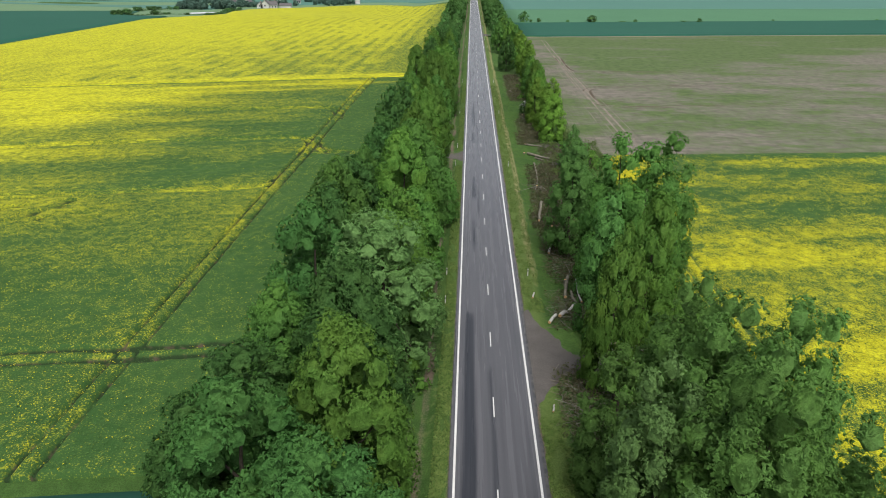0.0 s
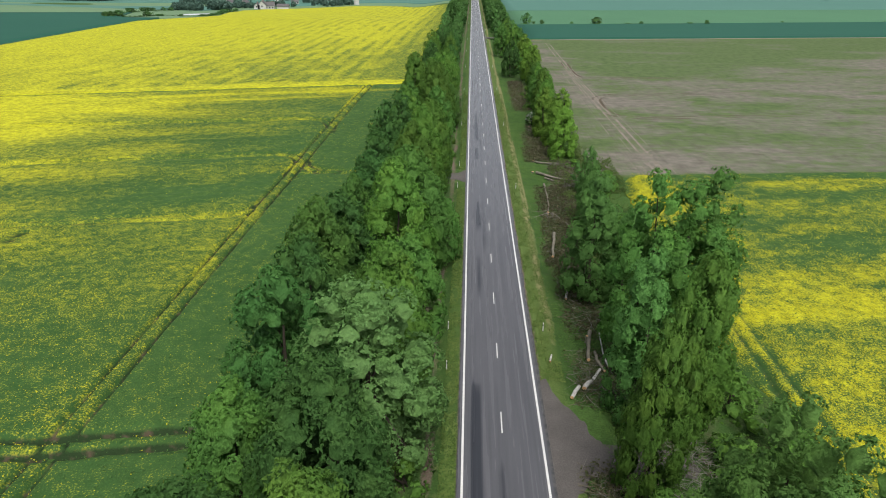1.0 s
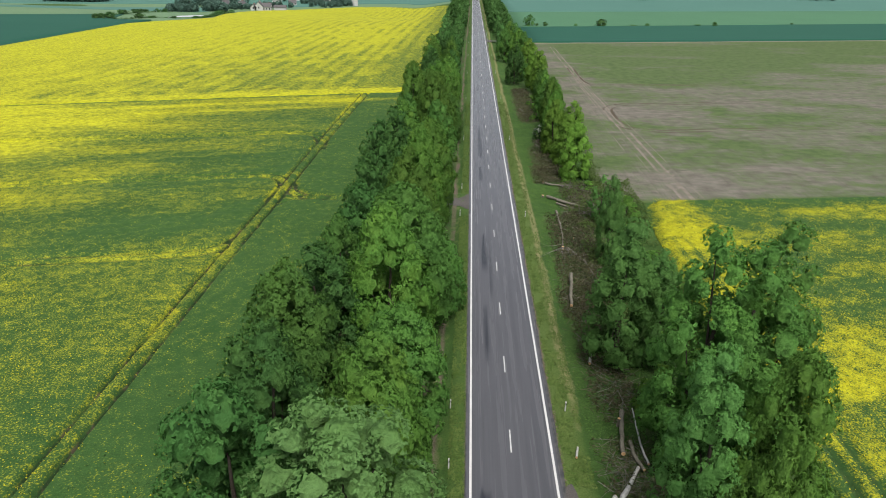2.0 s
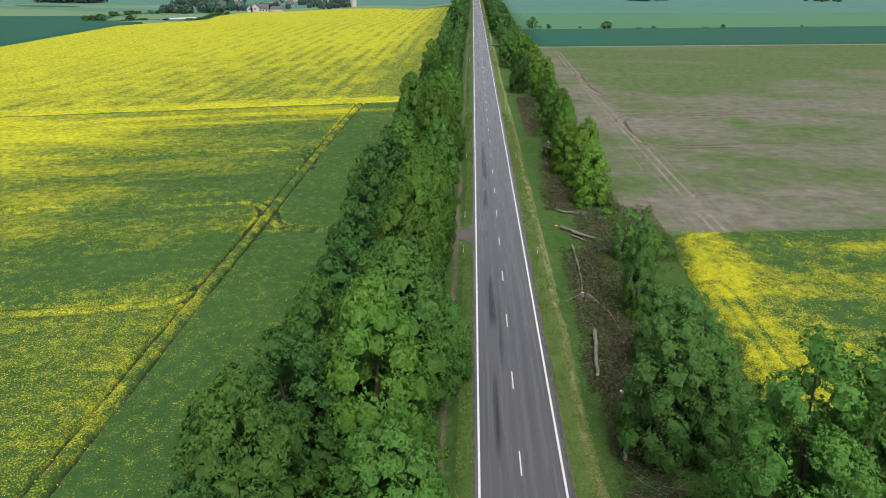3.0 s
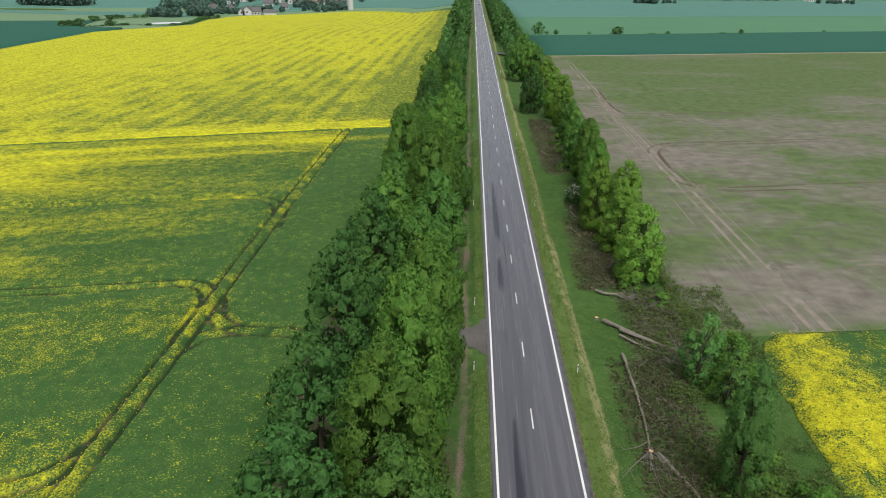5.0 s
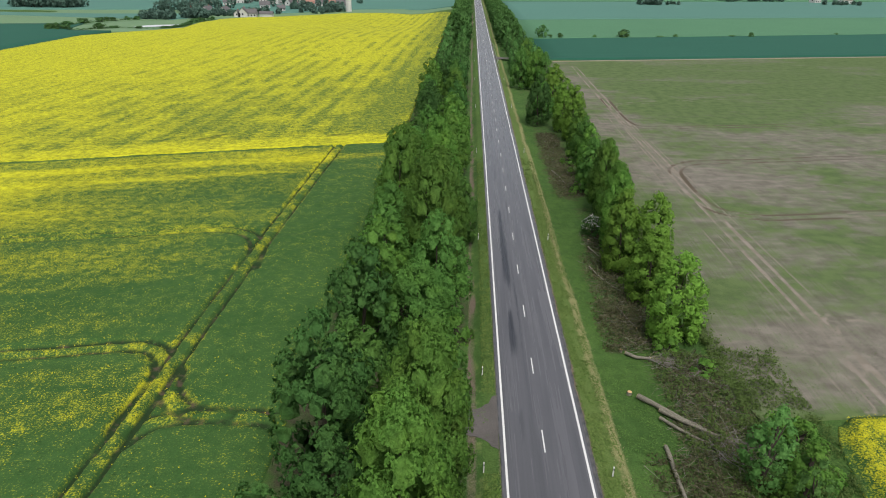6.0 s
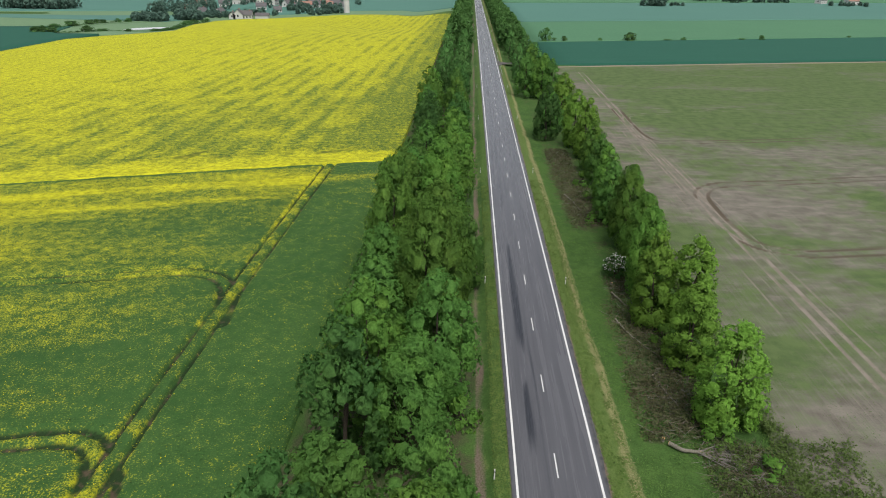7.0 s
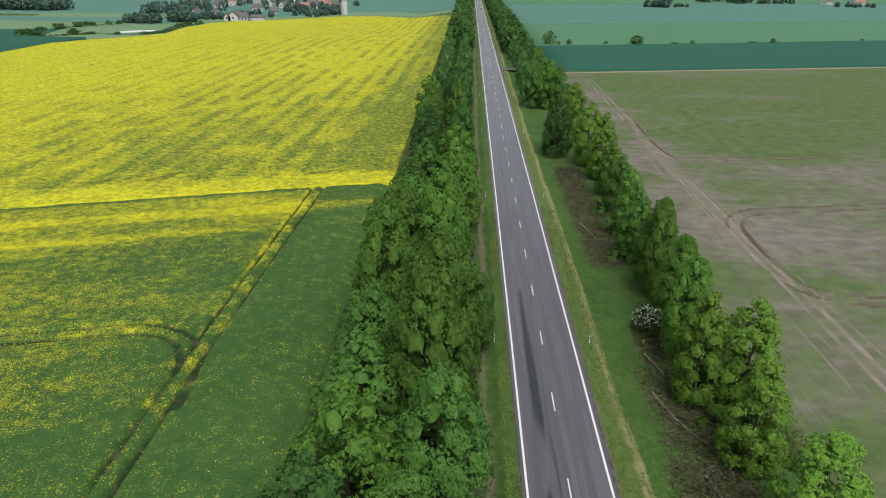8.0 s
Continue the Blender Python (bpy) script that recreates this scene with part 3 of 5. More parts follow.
RTRACK = [[(29.2, 15), (28.6, 60), (28.4, 120)]]


def right_edge(y):
    return np.interp(y, (18, 66, 80, 95, 108, 124, 134, 140), (28.0, 27.0, 23.6, 24.2, 25.2, 25.4, 26.8, 29.0))


def right_bloom(X, Y):
    rut, mid = ruts(X, Y, RTRACK, 1.0, 0.3)
    s = right_split(X) - Y
    b = 0.18 + 0.30 * smooth(0.36, 0.64, fbm(X / 22, (Y - 0.15 * X) / 6, 61, 4)) + 0.22 * smooth(100, 80, Y)
    b = b + 0.38 * smooth(38, 32, X + 0.1 * s) * smooth(60, 25, s) - 0.4 * smooth(34, 38, X) * smooth(7, 3, s)
    b = b - 0.14 * smooth(8, 14, s) * smooth(48, 34, s) * smooth(35, 40, X)
    b = b - 0.35 * rut + 0.6 * (fbm(X / 2.2, Y / 2.2, 63, 3) - 0.5) - 0.3 * smooth(2.4, 0.2, X - right_edge(Y))
    return np.clip(b * smooth(0.2, 1.0, s), 0, 0.80), 0.62 * rut * smooth(118, 95, Y)


xr = np.concatenate([np.arange(23.5, 52, 0.5), np.linspace(52.6, 200, 70)])
x, y = field_rows(xr, np.full(xr.shape, 18.0), right_split(xr), 240)
x[:, 0] = right_edge(y[:, 0]) + 1.4 * (fbm(y[:, 0] / 5, y[:, 0] * 0, 71, 3) - 0.5)
x[:, 1:13] = x[:, :1] + (x[:, 13:14] - x[:, :1]) * np.arange(1, 13) / 13
ob, X, Y = sheet("rapeseed_field", x, y, 0.9, M_RAPE, 0.3, 1.5, 0.55 * right_bloom(x, y)[1] + 0.75 * smooth(1.8, 0.0, x - right_edge(y)) + 0.5 * smooth(1.2, 0, right_split(x) - y))
tagged(ob, "yellow flowering rapeseed field beyond the roadside trees", "field")
b_, rut = right_bloom(X, Y)
give(ob, bloom=b_, rut=rut)


def soil_far(x):
    return 387 + 0.24 * (x - 32)


xs_ = np.concatenate([np.arange(20.5, 31, 0.6), np.arange(31, 48, 0.2), np.arange(48, 76, 0.7), np.linspace(77, 330, 40)])
x, y = field_rows(xs_, right_split(xs_) + 0.1, soil_far(xs_), 320)
x[:, 0] += 2.5 * (fbm(y[:, 0] / 6, y[:, 0] * 0, 70, 3) - 0.5)
LOOPS = [curved(p) for p in (
    [(35.9, 141), (35.9, 200), (35.8, 260), (36.6, 330), (37.4, 374)],
    [(140, 247), (74.1, 233.6), (57.2, 229.9), (47, 228.2), (42.1, 227), (38.3, 224), (36.2, 219), (35.6, 211), (35.8, 203), (37.2, 197.4), (40.4, 194.8), (44.5, 193.9), (52, 195), (75, 199), (140, 210)],
    [(36.6, 300), (36.0, 280), (36.2, 268), (37.6, 262.5), (41, 260.9), (52.8, 262.6), (110, 272)],
    [(36.2, 278), (36.9, 287), (39.4, 292), (50.1, 296.3), (86.2, 305.5), (150, 318)],
    [(35.5, 148), (36.2, 155), (38.5, 158.6), (42, 159.4), (60, 161.8), (120, 170)],
    [(32.4, 141), (32.6, 200), (33.4, 270)],
    [(38.2, 141), (37.6, 180), (36.9, 240), (36.6, 330)],
)]


def thin(x, y):
    """Narrow wheel marks of the main track and its turning loops."""
    d, loop = np.full(x.shape, 1e9), np.full(x.shape, 1e9)
    for n, line in enumerate(LOOPS):
        q = near_line(x, y, line)
        d = np.minimum(d, np.abs(q - 0.95) + (0.08 if n > 4 else 0))
        if n in (1, 2):
            loop = np.minimum(loop, np.abs(q - 1.22))
    return smooth(0.42, 0.12, d), smooth(0.62, 0.22, loop)


rut, dark_ = thin(x, y)
ob, X, Y = sheet("sown_field", x, y, 0.16, M_SOIL, 0.06, 1.0, 0.07 * rut)
tagged(ob, "freshly sown brown field with young green patches and wheel ruts", "field")
rut, dark_ = thin(X, Y)
rut = rut * (0.25 + 0.75 * smooth(0.36, 0.62, fbm(X / 1.7, Y / 9, 89, 3)))
wide = smooth(2.6, 0.4, near_line(X, Y, LOOPS[0])) * 0.30
s = Y - right_split(X)
back_ = Y - 0.55 * (X - 50) - 236
green = (0.66 * smooth(-12, 50, back_) - 0.55 * smooth(48, 34, X + 0.03 * (Y - 240)) * smooth(-20, 40, back_)) + 0.32 * smooth(0.46, 0.72, fbm(X / 22, Y / 9, 81, 4)) + 0.5 * smooth(2.4, 0.4, s)
green = green + 0.55 * smooth(0.55, 0.76, fbm(X / 14 + 3, Y / 8, 83, 4)) + 0.35 * smooth(23.0, 21, X)
green = green + 0.40 + 0.40 * (fbm(X / 4, Y / 3, 86, 3) - 0.5) - 0.4 * smooth(0.5, 0.7, fbm(X / 40, Y / 18, 85, 3)) - 0.18 * smooth(18, 6, np.abs(s - 10)) + 0.2 * smooth(33, 28, X) * smooth(230, 200, Y) + 0.16 * smooth(205, 155, Y)
# darker soil just outside the wheel marks of two turning loops
wet = dark_ * (0.55 + 0.45 * smooth(0.36, 0.52, fbm(X / 5, Y / 5, 88, 3))) * smooth(34.6, 35.4, X) * smooth(120, 55, X)
give(ob, green=np.clip(green, 0, 1.2), rut=np.clip(0.75 * rut + wide, 0, 1), wet=wet)


def plain_field(name, label, xa_, near, far, lift, material, n=40):
    x, y = field_rows(np.asarray(xa_, float), near, far, n)
    ob, X, Y = sheet(name, x, y, lift, material, 0.15, 6.0)
    return tagged(ob, label, "field")


wide_x = np.linspace(24, 900, 60)
b1, b2, b3 = soil_far(wide_x) + 7.5, 482 + 0.30 * (wide_x - 35), 622 + 0.30 * (wide_x - 25)
plain_field("dirt_track", "pale dirt track along a field edge", np.linspace(10, 900, 60), 387.9 + 0.24 * (np.linspace(10, 900, 60) - 32), 391.2 + 0.24 * (np.linspace(10, 900, 60) - 32), 0.04, M_TRACK, 3)
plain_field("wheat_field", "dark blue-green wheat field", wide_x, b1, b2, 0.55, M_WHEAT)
plain_field("barley_field", "light green cereal field", wide_x, b2 + 1.5, b3, 0.45, M_MEADOW)
plain_field("wheat_field", "cereal field with haze painted blue-green", wide_x, b3 + 0.5, b3 + 270, 0.45, M_TEAL)
plain_field("barley_field", "light green cereal field", wide_x, b3 + 290, b3 + 700, 0.45, M_MEADOW)
lx = np.linspace(-900, -222.6, 50)
mx = np.linspace(-900, -262, 40)
split_w = lambda q: 510 + 0.3 * (q + 320) * (q < -262) - 28 * (q >= -262)
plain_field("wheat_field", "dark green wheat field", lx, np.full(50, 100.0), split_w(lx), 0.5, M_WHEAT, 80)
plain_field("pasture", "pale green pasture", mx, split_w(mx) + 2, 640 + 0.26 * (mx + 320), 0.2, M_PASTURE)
plain_field("wheat_field", "cereal field with haze painted blue-green", mx, 642 + 0.26 * (mx + 320), 740 + 0.26 * (mx + 320), 0.4, M_TEAL)
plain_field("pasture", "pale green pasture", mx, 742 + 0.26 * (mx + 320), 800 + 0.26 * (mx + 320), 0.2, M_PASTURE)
plain_field("wheat_field", "cereal field with haze painted blue-green", mx, 802 + 0.26 * (mx + 320), 1400 + 0 * mx, 0.4, M_TEAL)
ex = np.linspace(-262, -184, 20)
plain_field("meadow", "light green meadow round a small pond", ex, np.full(20, 482.5), np.full(20, 690.0), 0.06, M_PASTURE)
vx = np.linspace(-262, -24, 40)
plain_field("wheat_field", "cereal field with haze painted blue-green", vx, np.interp(vx, (-262, -190, -138, -85, -24), (700, 745, 815, 835, 760)) + 40, np.full(40, 1500.0), 0.3, M_TEAL)
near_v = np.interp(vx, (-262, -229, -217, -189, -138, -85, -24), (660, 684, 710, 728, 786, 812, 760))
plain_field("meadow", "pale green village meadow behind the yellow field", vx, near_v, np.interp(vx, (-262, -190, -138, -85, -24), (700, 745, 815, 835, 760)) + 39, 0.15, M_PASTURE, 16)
nx_ = np.linspace(-222, -24, 40)
plain_field("wheat_field", "dark green wheat field", nx_, np.full(40, -40.0), 36.0 + 0.13 * (nx_ + 40), 0.5, M_WHEAT, 30)


# ---- trees ----
def leaf_cards(rng, centres, radii, per, size, lift=0.25, sides=4, narrow=1.0, up=0.38, loose=0.6, skin=0.35, out=0.5):
    """Small leaf sprays on the skins of clumps, three or four corners each."""
    n = len(centres)
    c = np.repeat(centres, per, 0)
    rad = np.repeat(radii, per)
    d = rng.normal(size=(n * per, 3))
    d[:, 2] += lift
    d /= np.linalg.norm(d, axis=1)[:, None]
    p = c + d * (rad * rng.uniform(skin, 1.1, n * per))[:, None] * np.array([1, 1, 0.8])
    nor = d * out + rng.normal(size=d.shape) * loose + np.array([0, 0, up])
    nor /= np.linalg.norm(nor, axis=1)[:, None]
    a = np.cross(nor, rng.normal(size=d.shape))
    a /= np.linalg.norm(a, axis=1)[:, None]
    b = np.cross(nor, a)
    s = size * rng.uniform(0.6, 1.35, n * per)
    l, w = (s * 0.62)[:, None], (s * 0.40 * narrow)[:, None]
    fold = nor * (s * 0.12)[:, None]
    if sides == 3:
        v = np.stack([p - a * l * 0.8 - b * w * 1.3, p - a * l * 0.8 + b * w * 1.3, p + a * l * 1.1 - fold], 1).reshape(-1, 3)
    else:
        v = np.stack([p - a * l - fold, p - b * w + fold * 0.5, p + a * l - fold, p + b * w + fold * 0.5], 1).reshape(-1, 3)
    return v, np.arange(n * per * sides).reshape(-1, sides)


def dome_clumps(rng, R, z0, z1, count, tuft=1.0):
    """Clumps of a far or low crown, set over a rounded dome."""
    h = 1 - (np.arange(count) + 0.4) / count
    k_ = (h - 0.3) / np.where(h > 0.3, 0.72, 0.5)
    env = R * np.maximum(0.0, 1 - k_ * k_) ** 0.6
    a = rng.uniform(0, 6.28) + np.arange(count) * 2.4 + rng.normal(0, 0.3, count)
    q = env * rng.uniform(0.55, 0.95, count) * (1 + 0.15 * np.sin(3 * a + rng.uniform(0, 6)))
    z = z0 + h * (z1 - z0) * rng.uniform(0.9, 1.0, count)
    return np.column_stack([q * np.cos(a), q * np.sin(a), z]), R * rng.uniform(0.10, 0.20, count) * tuft


def unit(v):
    return v / (np.linalg.norm(v, axis=-1, keepdims=True) + 1e-9)


def ball_mesh(fine):
    bm = bmesh.new()
    bmesh.ops.create_icosphere(bm, subdivisions=fine, radius=1.0)
    v = np.array([q.co[:] for q in bm.verts])
    f = np.array([[q.index for q in t.verts] for t in bm.faces])
    bm.free()
    return v, f


BALL = ball_mesh(2)
COARSE = ball_mesh(1)


def leafy_crown(rng, R, z0, z1, boughs, tufts, per, size, stretch=1.0, peak=0.80, bough_size=0.36, narrow=0.8, hang=0.5, ragged=0.05):
    """A crown of overlapping boughs over an uneven dome, its skin set with tufts, each tuft a bunch of small leaf blades.
    Returns corners, triangles, the rounded normals of the bunches, and the boughs' middles."""
    H = z1 - z0
    hs = []
    while len(hs) < boughs:
        h = 0.02 + 0.95 * rng.uniform() ** 1.2
        k_ = (h - 0.30) / (0.72 if h > 0.30 else 0.62)
        if rng.uniform() < 0.15 + max(0.0, 1 - k_ * k_) ** peak:
            hs.append(h)
    h = np.array(sorted(hs, reverse=True))
    h[:4] = 0.96, 0.92, 0.86, 0.82
    k_ = (h - 0.30) / np.where(h > 0.30, 0.72, 0.62)
    a = rng.uniform(0, 6.28) + np.arange(boughs) * 2.4 + rng.normal(0, 0.22, boughs)
    env = R * np.maximum(0.02, 1 - k_ * k_) ** peak * (1 + 0.08 * np.sin(2 * a + rng.uniform(0, 6)) + 0.07 * np.sin(3 * a + rng.uniform(0, 6)))
    lr = R * bough_size * rng.uniform(0.78, 1.22, boughs) * (0.74 + 0.26 * env / R)
    q = np.maximum(0, env - lr * 0.9) * rng.uniform(1 - ragged, 1 + ragged, boughs)
    q[6::7] *= 0.45
    c = np.column_stack([q * np.cos(a), q * np.sin(a), np.minimum(z0 + h * H, z1 - lr * stretch) - rng.uniform(0, 0.25, boughs) * lr])
    form = np.array([1, 1, stretch])
    away = unit(np.column_stack([np.cos(a) * (1.05 - h), np.sin(a) * (1.05 - h), 0.12 + 0.95 * h]))
    # tufts on the skin of the boughs, none inside a neighbour
    pick = rng.choice(boughs, tufts * 3, p=lr ** 2 / (lr ** 2).sum())
    d = unit(unit(rng.normal(size=(tufts * 3, 3))) + away[pick] * 0.55 + np.array([0, 0, 0.25]))
    tc = c[pick] + d * (lr[pick] * rng.uniform(0.84, 1.05, tufts * 3))[:, None] * form
    gap = np.linalg.norm((tc[:, None] - c[None]) / (lr[None, :, None] * form), axis=2)
    gap[np.arange(len(pick)), pick] = 9
    free = np.flatnonzero(gap.min(1) > 0.78)[:tufts]
    pick, d, tc = pick[free], d[free], tc[free]
    n = len(free)
    tc[:, 2] -= hang * 0.16 * lr[pick] * np.maximum(0, 1 - d[:, 2]) * rng.uniform(0.2, 1.2, n)
    tr = R * rng.uniform(0.03, 0.08, n)
    # leaf blades on every tuft
    D, O, T, L = (np.repeat(v, per, 0) for v in (d, away[pick], tc, tr))
    m = len(L)
    e = unit(unit(rng.normal(size=(m, 3))) + D * 0.7 + np.array([0, 0, 0.3]))
    p = T + e * (L * rng.uniform(0.1, 1.15, m))[:, None] * np.array([1, 1, 0.8 * stretch])
    nor = unit(e * 0.4 + D * 0.4 + rng.normal(size=(m, 3)) * 0.42 + np.array([0, 0, 0.30]))
    fall = unit(e * np.array([1, 1, 0.2]) * 0.6 - np.array([0, 0, hang * 0.6]) + rng.normal(size=(m, 3)) * 0.8)
    along = unit(fall - nor * (fall * nor).sum(1)[:, None])
    across = np.cross(nor, along)
    s_ = size * rng.uniform(0.6, 1.4, m)
    l, w = (s_ * 0.62)[:, None], (s_ * 0.5 * narrow)[:, None]
    v = np.stack([p - along * l * 0.8 + across * w, p - along * l * 0.8 - across * w, p + along * l * 1.15 - nor * l * 0.2], 1)
    soft = unit(nor * 0.12 + e * 0.26 + D * 0.5 + O * 0.6)
    # the dense foliage of each bough behind them, lumpy and closed
    ball, sides = BALL if tufts > 1500 else COARSE
    lump = 1 + 0.28 * rng.uniform(-1, 1, (boughs, len(ball)))
    skin = c[:, None] + ball[None] * (lr[:, None] * 0.60 * lump)[..., None] * form
    turn = unit(ball[None] * 0.45 + away[:, None] * 0.8 + rng.normal(size=skin.shape) * 0.12)
    V = np.concatenate([v.reshape(-1, 3), skin.reshape(-1, 3)])
    N = np.concatenate([np.repeat(soft, 3, 0), turn.reshape(-1, 3)])
    F = np.concatenate([np.arange(3 * m).reshape(-1, 3), (3 * m + np.arange(boughs)[:, None, None] * len(ball) + sides[None]).reshape(-1, 3)])
    return V, F, N, c


def make_tree(name, label, seed, leaf, R=5.0, H=15.0, base=1.2, boughs=56, tufts=2700, per=7, size=0.215, limbs=3, bough_size=0.28, **form):
    rng = np.random.default_rng(seed)
    tree = tagged(new(name), label, "tree", "roadside trees")
    v, f, nor, cs = leafy_crown(rng, R, base, H, boughs, tufts, per, size, bough_size=bough_size, **form)
    crown = raw("crown", v, f, LEAVES[leaf], tree, True)
    crown.data.normals_split_custom_set_from_vertices(nor)
    tall = H * 0.72
    zs = np.linspace(-0.4, tall, 7)
    bend = np.cumsum(rng.normal(0, 0.16, (7, 2)), 0) * np.linspace(0, 1, 7)[:, None]
    pts = np.column_stack([bend, zs])
    v, f = tube_arrays(pts, np.linspace(0.34, 0.09, 7) * (H / 15) * np.array([1.35, 1, 1, 1, 1, 1, 1]), 8)
    raw("trunk", v, f, M_BARK, tree, True)
    for n in range(limbs):
        end = cs[rng.integers(len(cs))]
        k0 = rng.integers(1, 5)
        p0 = pts[k0]
        m_ = (p0 + end) / 2 + np.array([0, 0, -0.3])
        v, f = tube_arrays([p0, m_, end], [0.14, 0.09, 0.03], 5)
        raw("limb", v, f, M_BARK, tree, True)
    return tree


LIME = ("lime_tree", "broad lime tree with dense mid-green crown")
MAPLE = ("maple_tree", "maple with light fresh green rounded crown")
OAK = ("oak_tree", "dark green dense roadside tree")
WILLOW = ("willow_tree", "willow with several upright feathery blue-green tops")
ASH = ("ash_tree", "tall ash with feathery soft green crown")
YOUNG = ("young_maple_tree", "slim young tree with yellow-green foliage")
HALF = dict(boughs=46, tufts=1250, per=7, size=0.30, limbs=2, bough_size=0.29)
PLUME = dict(R=3.8, H=19.0, stretch=1.35, peak=0.48, bough_size=0.27, narrow=0.6, hang=0.1, ragged=0.10, boughs=54, base=0.8, tufts=2800, size=0.215)
FEATHER = dict(R=4.4, H=18.5, stretch=1.05, peak=0.66, base=0.4, bough_size=0.28, narrow=0.65, hang=0.4, ragged=0.06, boughs=58, tufts=2900, size=0.21)
PROTO = {
    "lime": [make_tree(*LIME, n, "lime") for n in (1, 2, 3)],
    "maple": [make_tree(*MAPLE, n, "maple") for n in (4, 5)],
    "dark": [make_tree(*OAK, n, "dark", peak=0.7) for n in (6, 7)],
    "pale": [make_tree("whitebeam_tree", "tree with pale grey-green rounded crown", 8, "pale", boughs=72, bough_size=0.27, peak=0.55, R=5.4, H=18.0)],
    "willow": [make_tree(*WILLOW, n, "willow", **PLUME) for n in (9, 10)],
    "osier": [make_tree("willow_tree", "willow with silvery grey-green feathery crown", 22, "pale", **PLUME)],
    "ashen": [make_tree("ash_tree", "tall dense mid-green ash crown", n, "lime", **FEATHER) for n in (25, 26)],
    "ash": [make_tree(*ASH, n, "ash", **FEATHER) for n in (17, 18)],
    "gold": [make_tree(*YOUNG, n, "gold", R=3.4, H=12.0, base=0.4, peak=0.75, tufts=2200, size=0.18) for n in (11, 12)],
    "lime_m": [make_tree(*LIME, n, "lime", **HALF) for n in (13, 14)],
    "maple_m": [make_tree(*MAPLE, n, "maple", **HALF) for n in (15, 19)],
    "dark_m": [make_tree(*OAK, 16, "dark", peak=0.7, **HALF)],
    "far": [make_tree("distant_tree", "distant roadside tree with dense green crown", 20 + n, "far", boughs=18, tufts=240, per=6, size=0.60, limbs=0, bough_size=0.34) for n in range(3)],
    "bush": [make_tree("bush", "rounded green field bush", 30 + n, "bush", R=3.0, H=4.5, base=-1.4, boughs=9, tufts=85, per=7, size=0.50, limbs=0, bough_size=0.55, peak=0.5) for n in range(2)],
    "sapling": [make_tree("sapling", "slim young green tree among brushwood", 40, "ash", R=2.2, H=7.5, base=0.2, boughs=24, tufts=420, per=6, size=0.18, limbs=2, bough_size=0.30, ragged=0.12)],
    "shrub": [make_tree("shrub", "low leafy roadside shrub under the trees", 34 + n, "maple", R=2.5, H=3.2, base=-0.7, boughs=12, tufts=260, per=8, size=0.20, limbs=3, bough_size=0.36) for n in range(2)],
}
SIZE = {"sapling": (2.2, 7.5), "bush": (3.0, 4.5), "shrub": (2.5, 3.2), "pale": (5.4, 18.0), "willow": (3.8, 19.0), "osier": (3.8, 19.0), "ash": (4.4, 18.5), "ashen": (4.4, 18.5), "gold": (3.4, 12.0)}
used, tree_rng = set(), random.Random(5)


def plant(kind, x, y, H, R):
    """Sets a tree of that kind at a place, turned at random."""
    if (y > 203 or x < -16 and 95 < y < 166) and kind in ("lime", "maple", "dark"):
        kind += "_m"
    n = tree_rng.randrange(len(PROTO[kind]))
    r0, h0 = SIZE.get(kind, (5.0, 15.0))
    m = pose(x, y, float(terrain(x, y)), tree_rng.uniform(-2, 2), tree_rng.uniform(-2, 2), tree_rng.uniform(0, 360)) @ Matrix.Diagonal((R / r0, R / r0 * tree_rng.uniform(0.92, 1.08), H / h0, 1))
    ob = PROTO[kind][n]
    if (kind, n) in used:
        return copy_thing(ob, m)
    used.add((kind, n))
    ob.matrix_basis = m
    return ob


FRONT_NEAR = [(-11.5, 27.5, 16.0, 5, "dark"), (-11.6, 36.3, 18.2, 4.9, "maple"), (-12.2, 45.5, 18.4, 5.0, "dark"), (-11.2, 56.3, 18.2, 5.4, "pale"),
         (-10.4, 63.8, 17.4, 4.3, "maple"), (-10.0, 74, 14.2, 4.4, "lime"), (-11.8, 84.5, 15.8, 4.9, "maple"), (-10.9, 92.6, 18.6, 5.7, "lime"),
         (-10.4, 102, 14.6, 4.5, "lime"), (-7.3, 97.5, 11.5, 3.7, "lime"), (-11.8, 108.6, 15.4, 4.5, "maple"), (-11.4, 117, 15.3, 4.4, "maple"), (-10.7, 125, 15.0, 4.4, "maple"),
         (-10.2, 132.6, 14.7, 4.5, "lime")]
FRONT_FAR = [(-13.0, 146.6, 13.4, 4.6, "lime"), (-10.9, 155, 15.4, 4.8, "lime"), (-12.1, 163, 16.2, 4.9, "maple"), (-8.6, 180, 11.5, 3.6, "lime"),
         (-11.2, 174, 14.6, 4.7, "maple"), (-11.2, 184, 14, 4.6, "lime"), (-12.6, 195.5, 14.6, 4.9, "maple"), (-11.4, 205, 13.8, 4.7, "maple"), (-10.8, 216, 14.0, 4.7, "maple"), (-10.8, 226, 13.4, 4.5, "maple"),
         (-11.2, 237, 14.4, 4.8, "maple")]
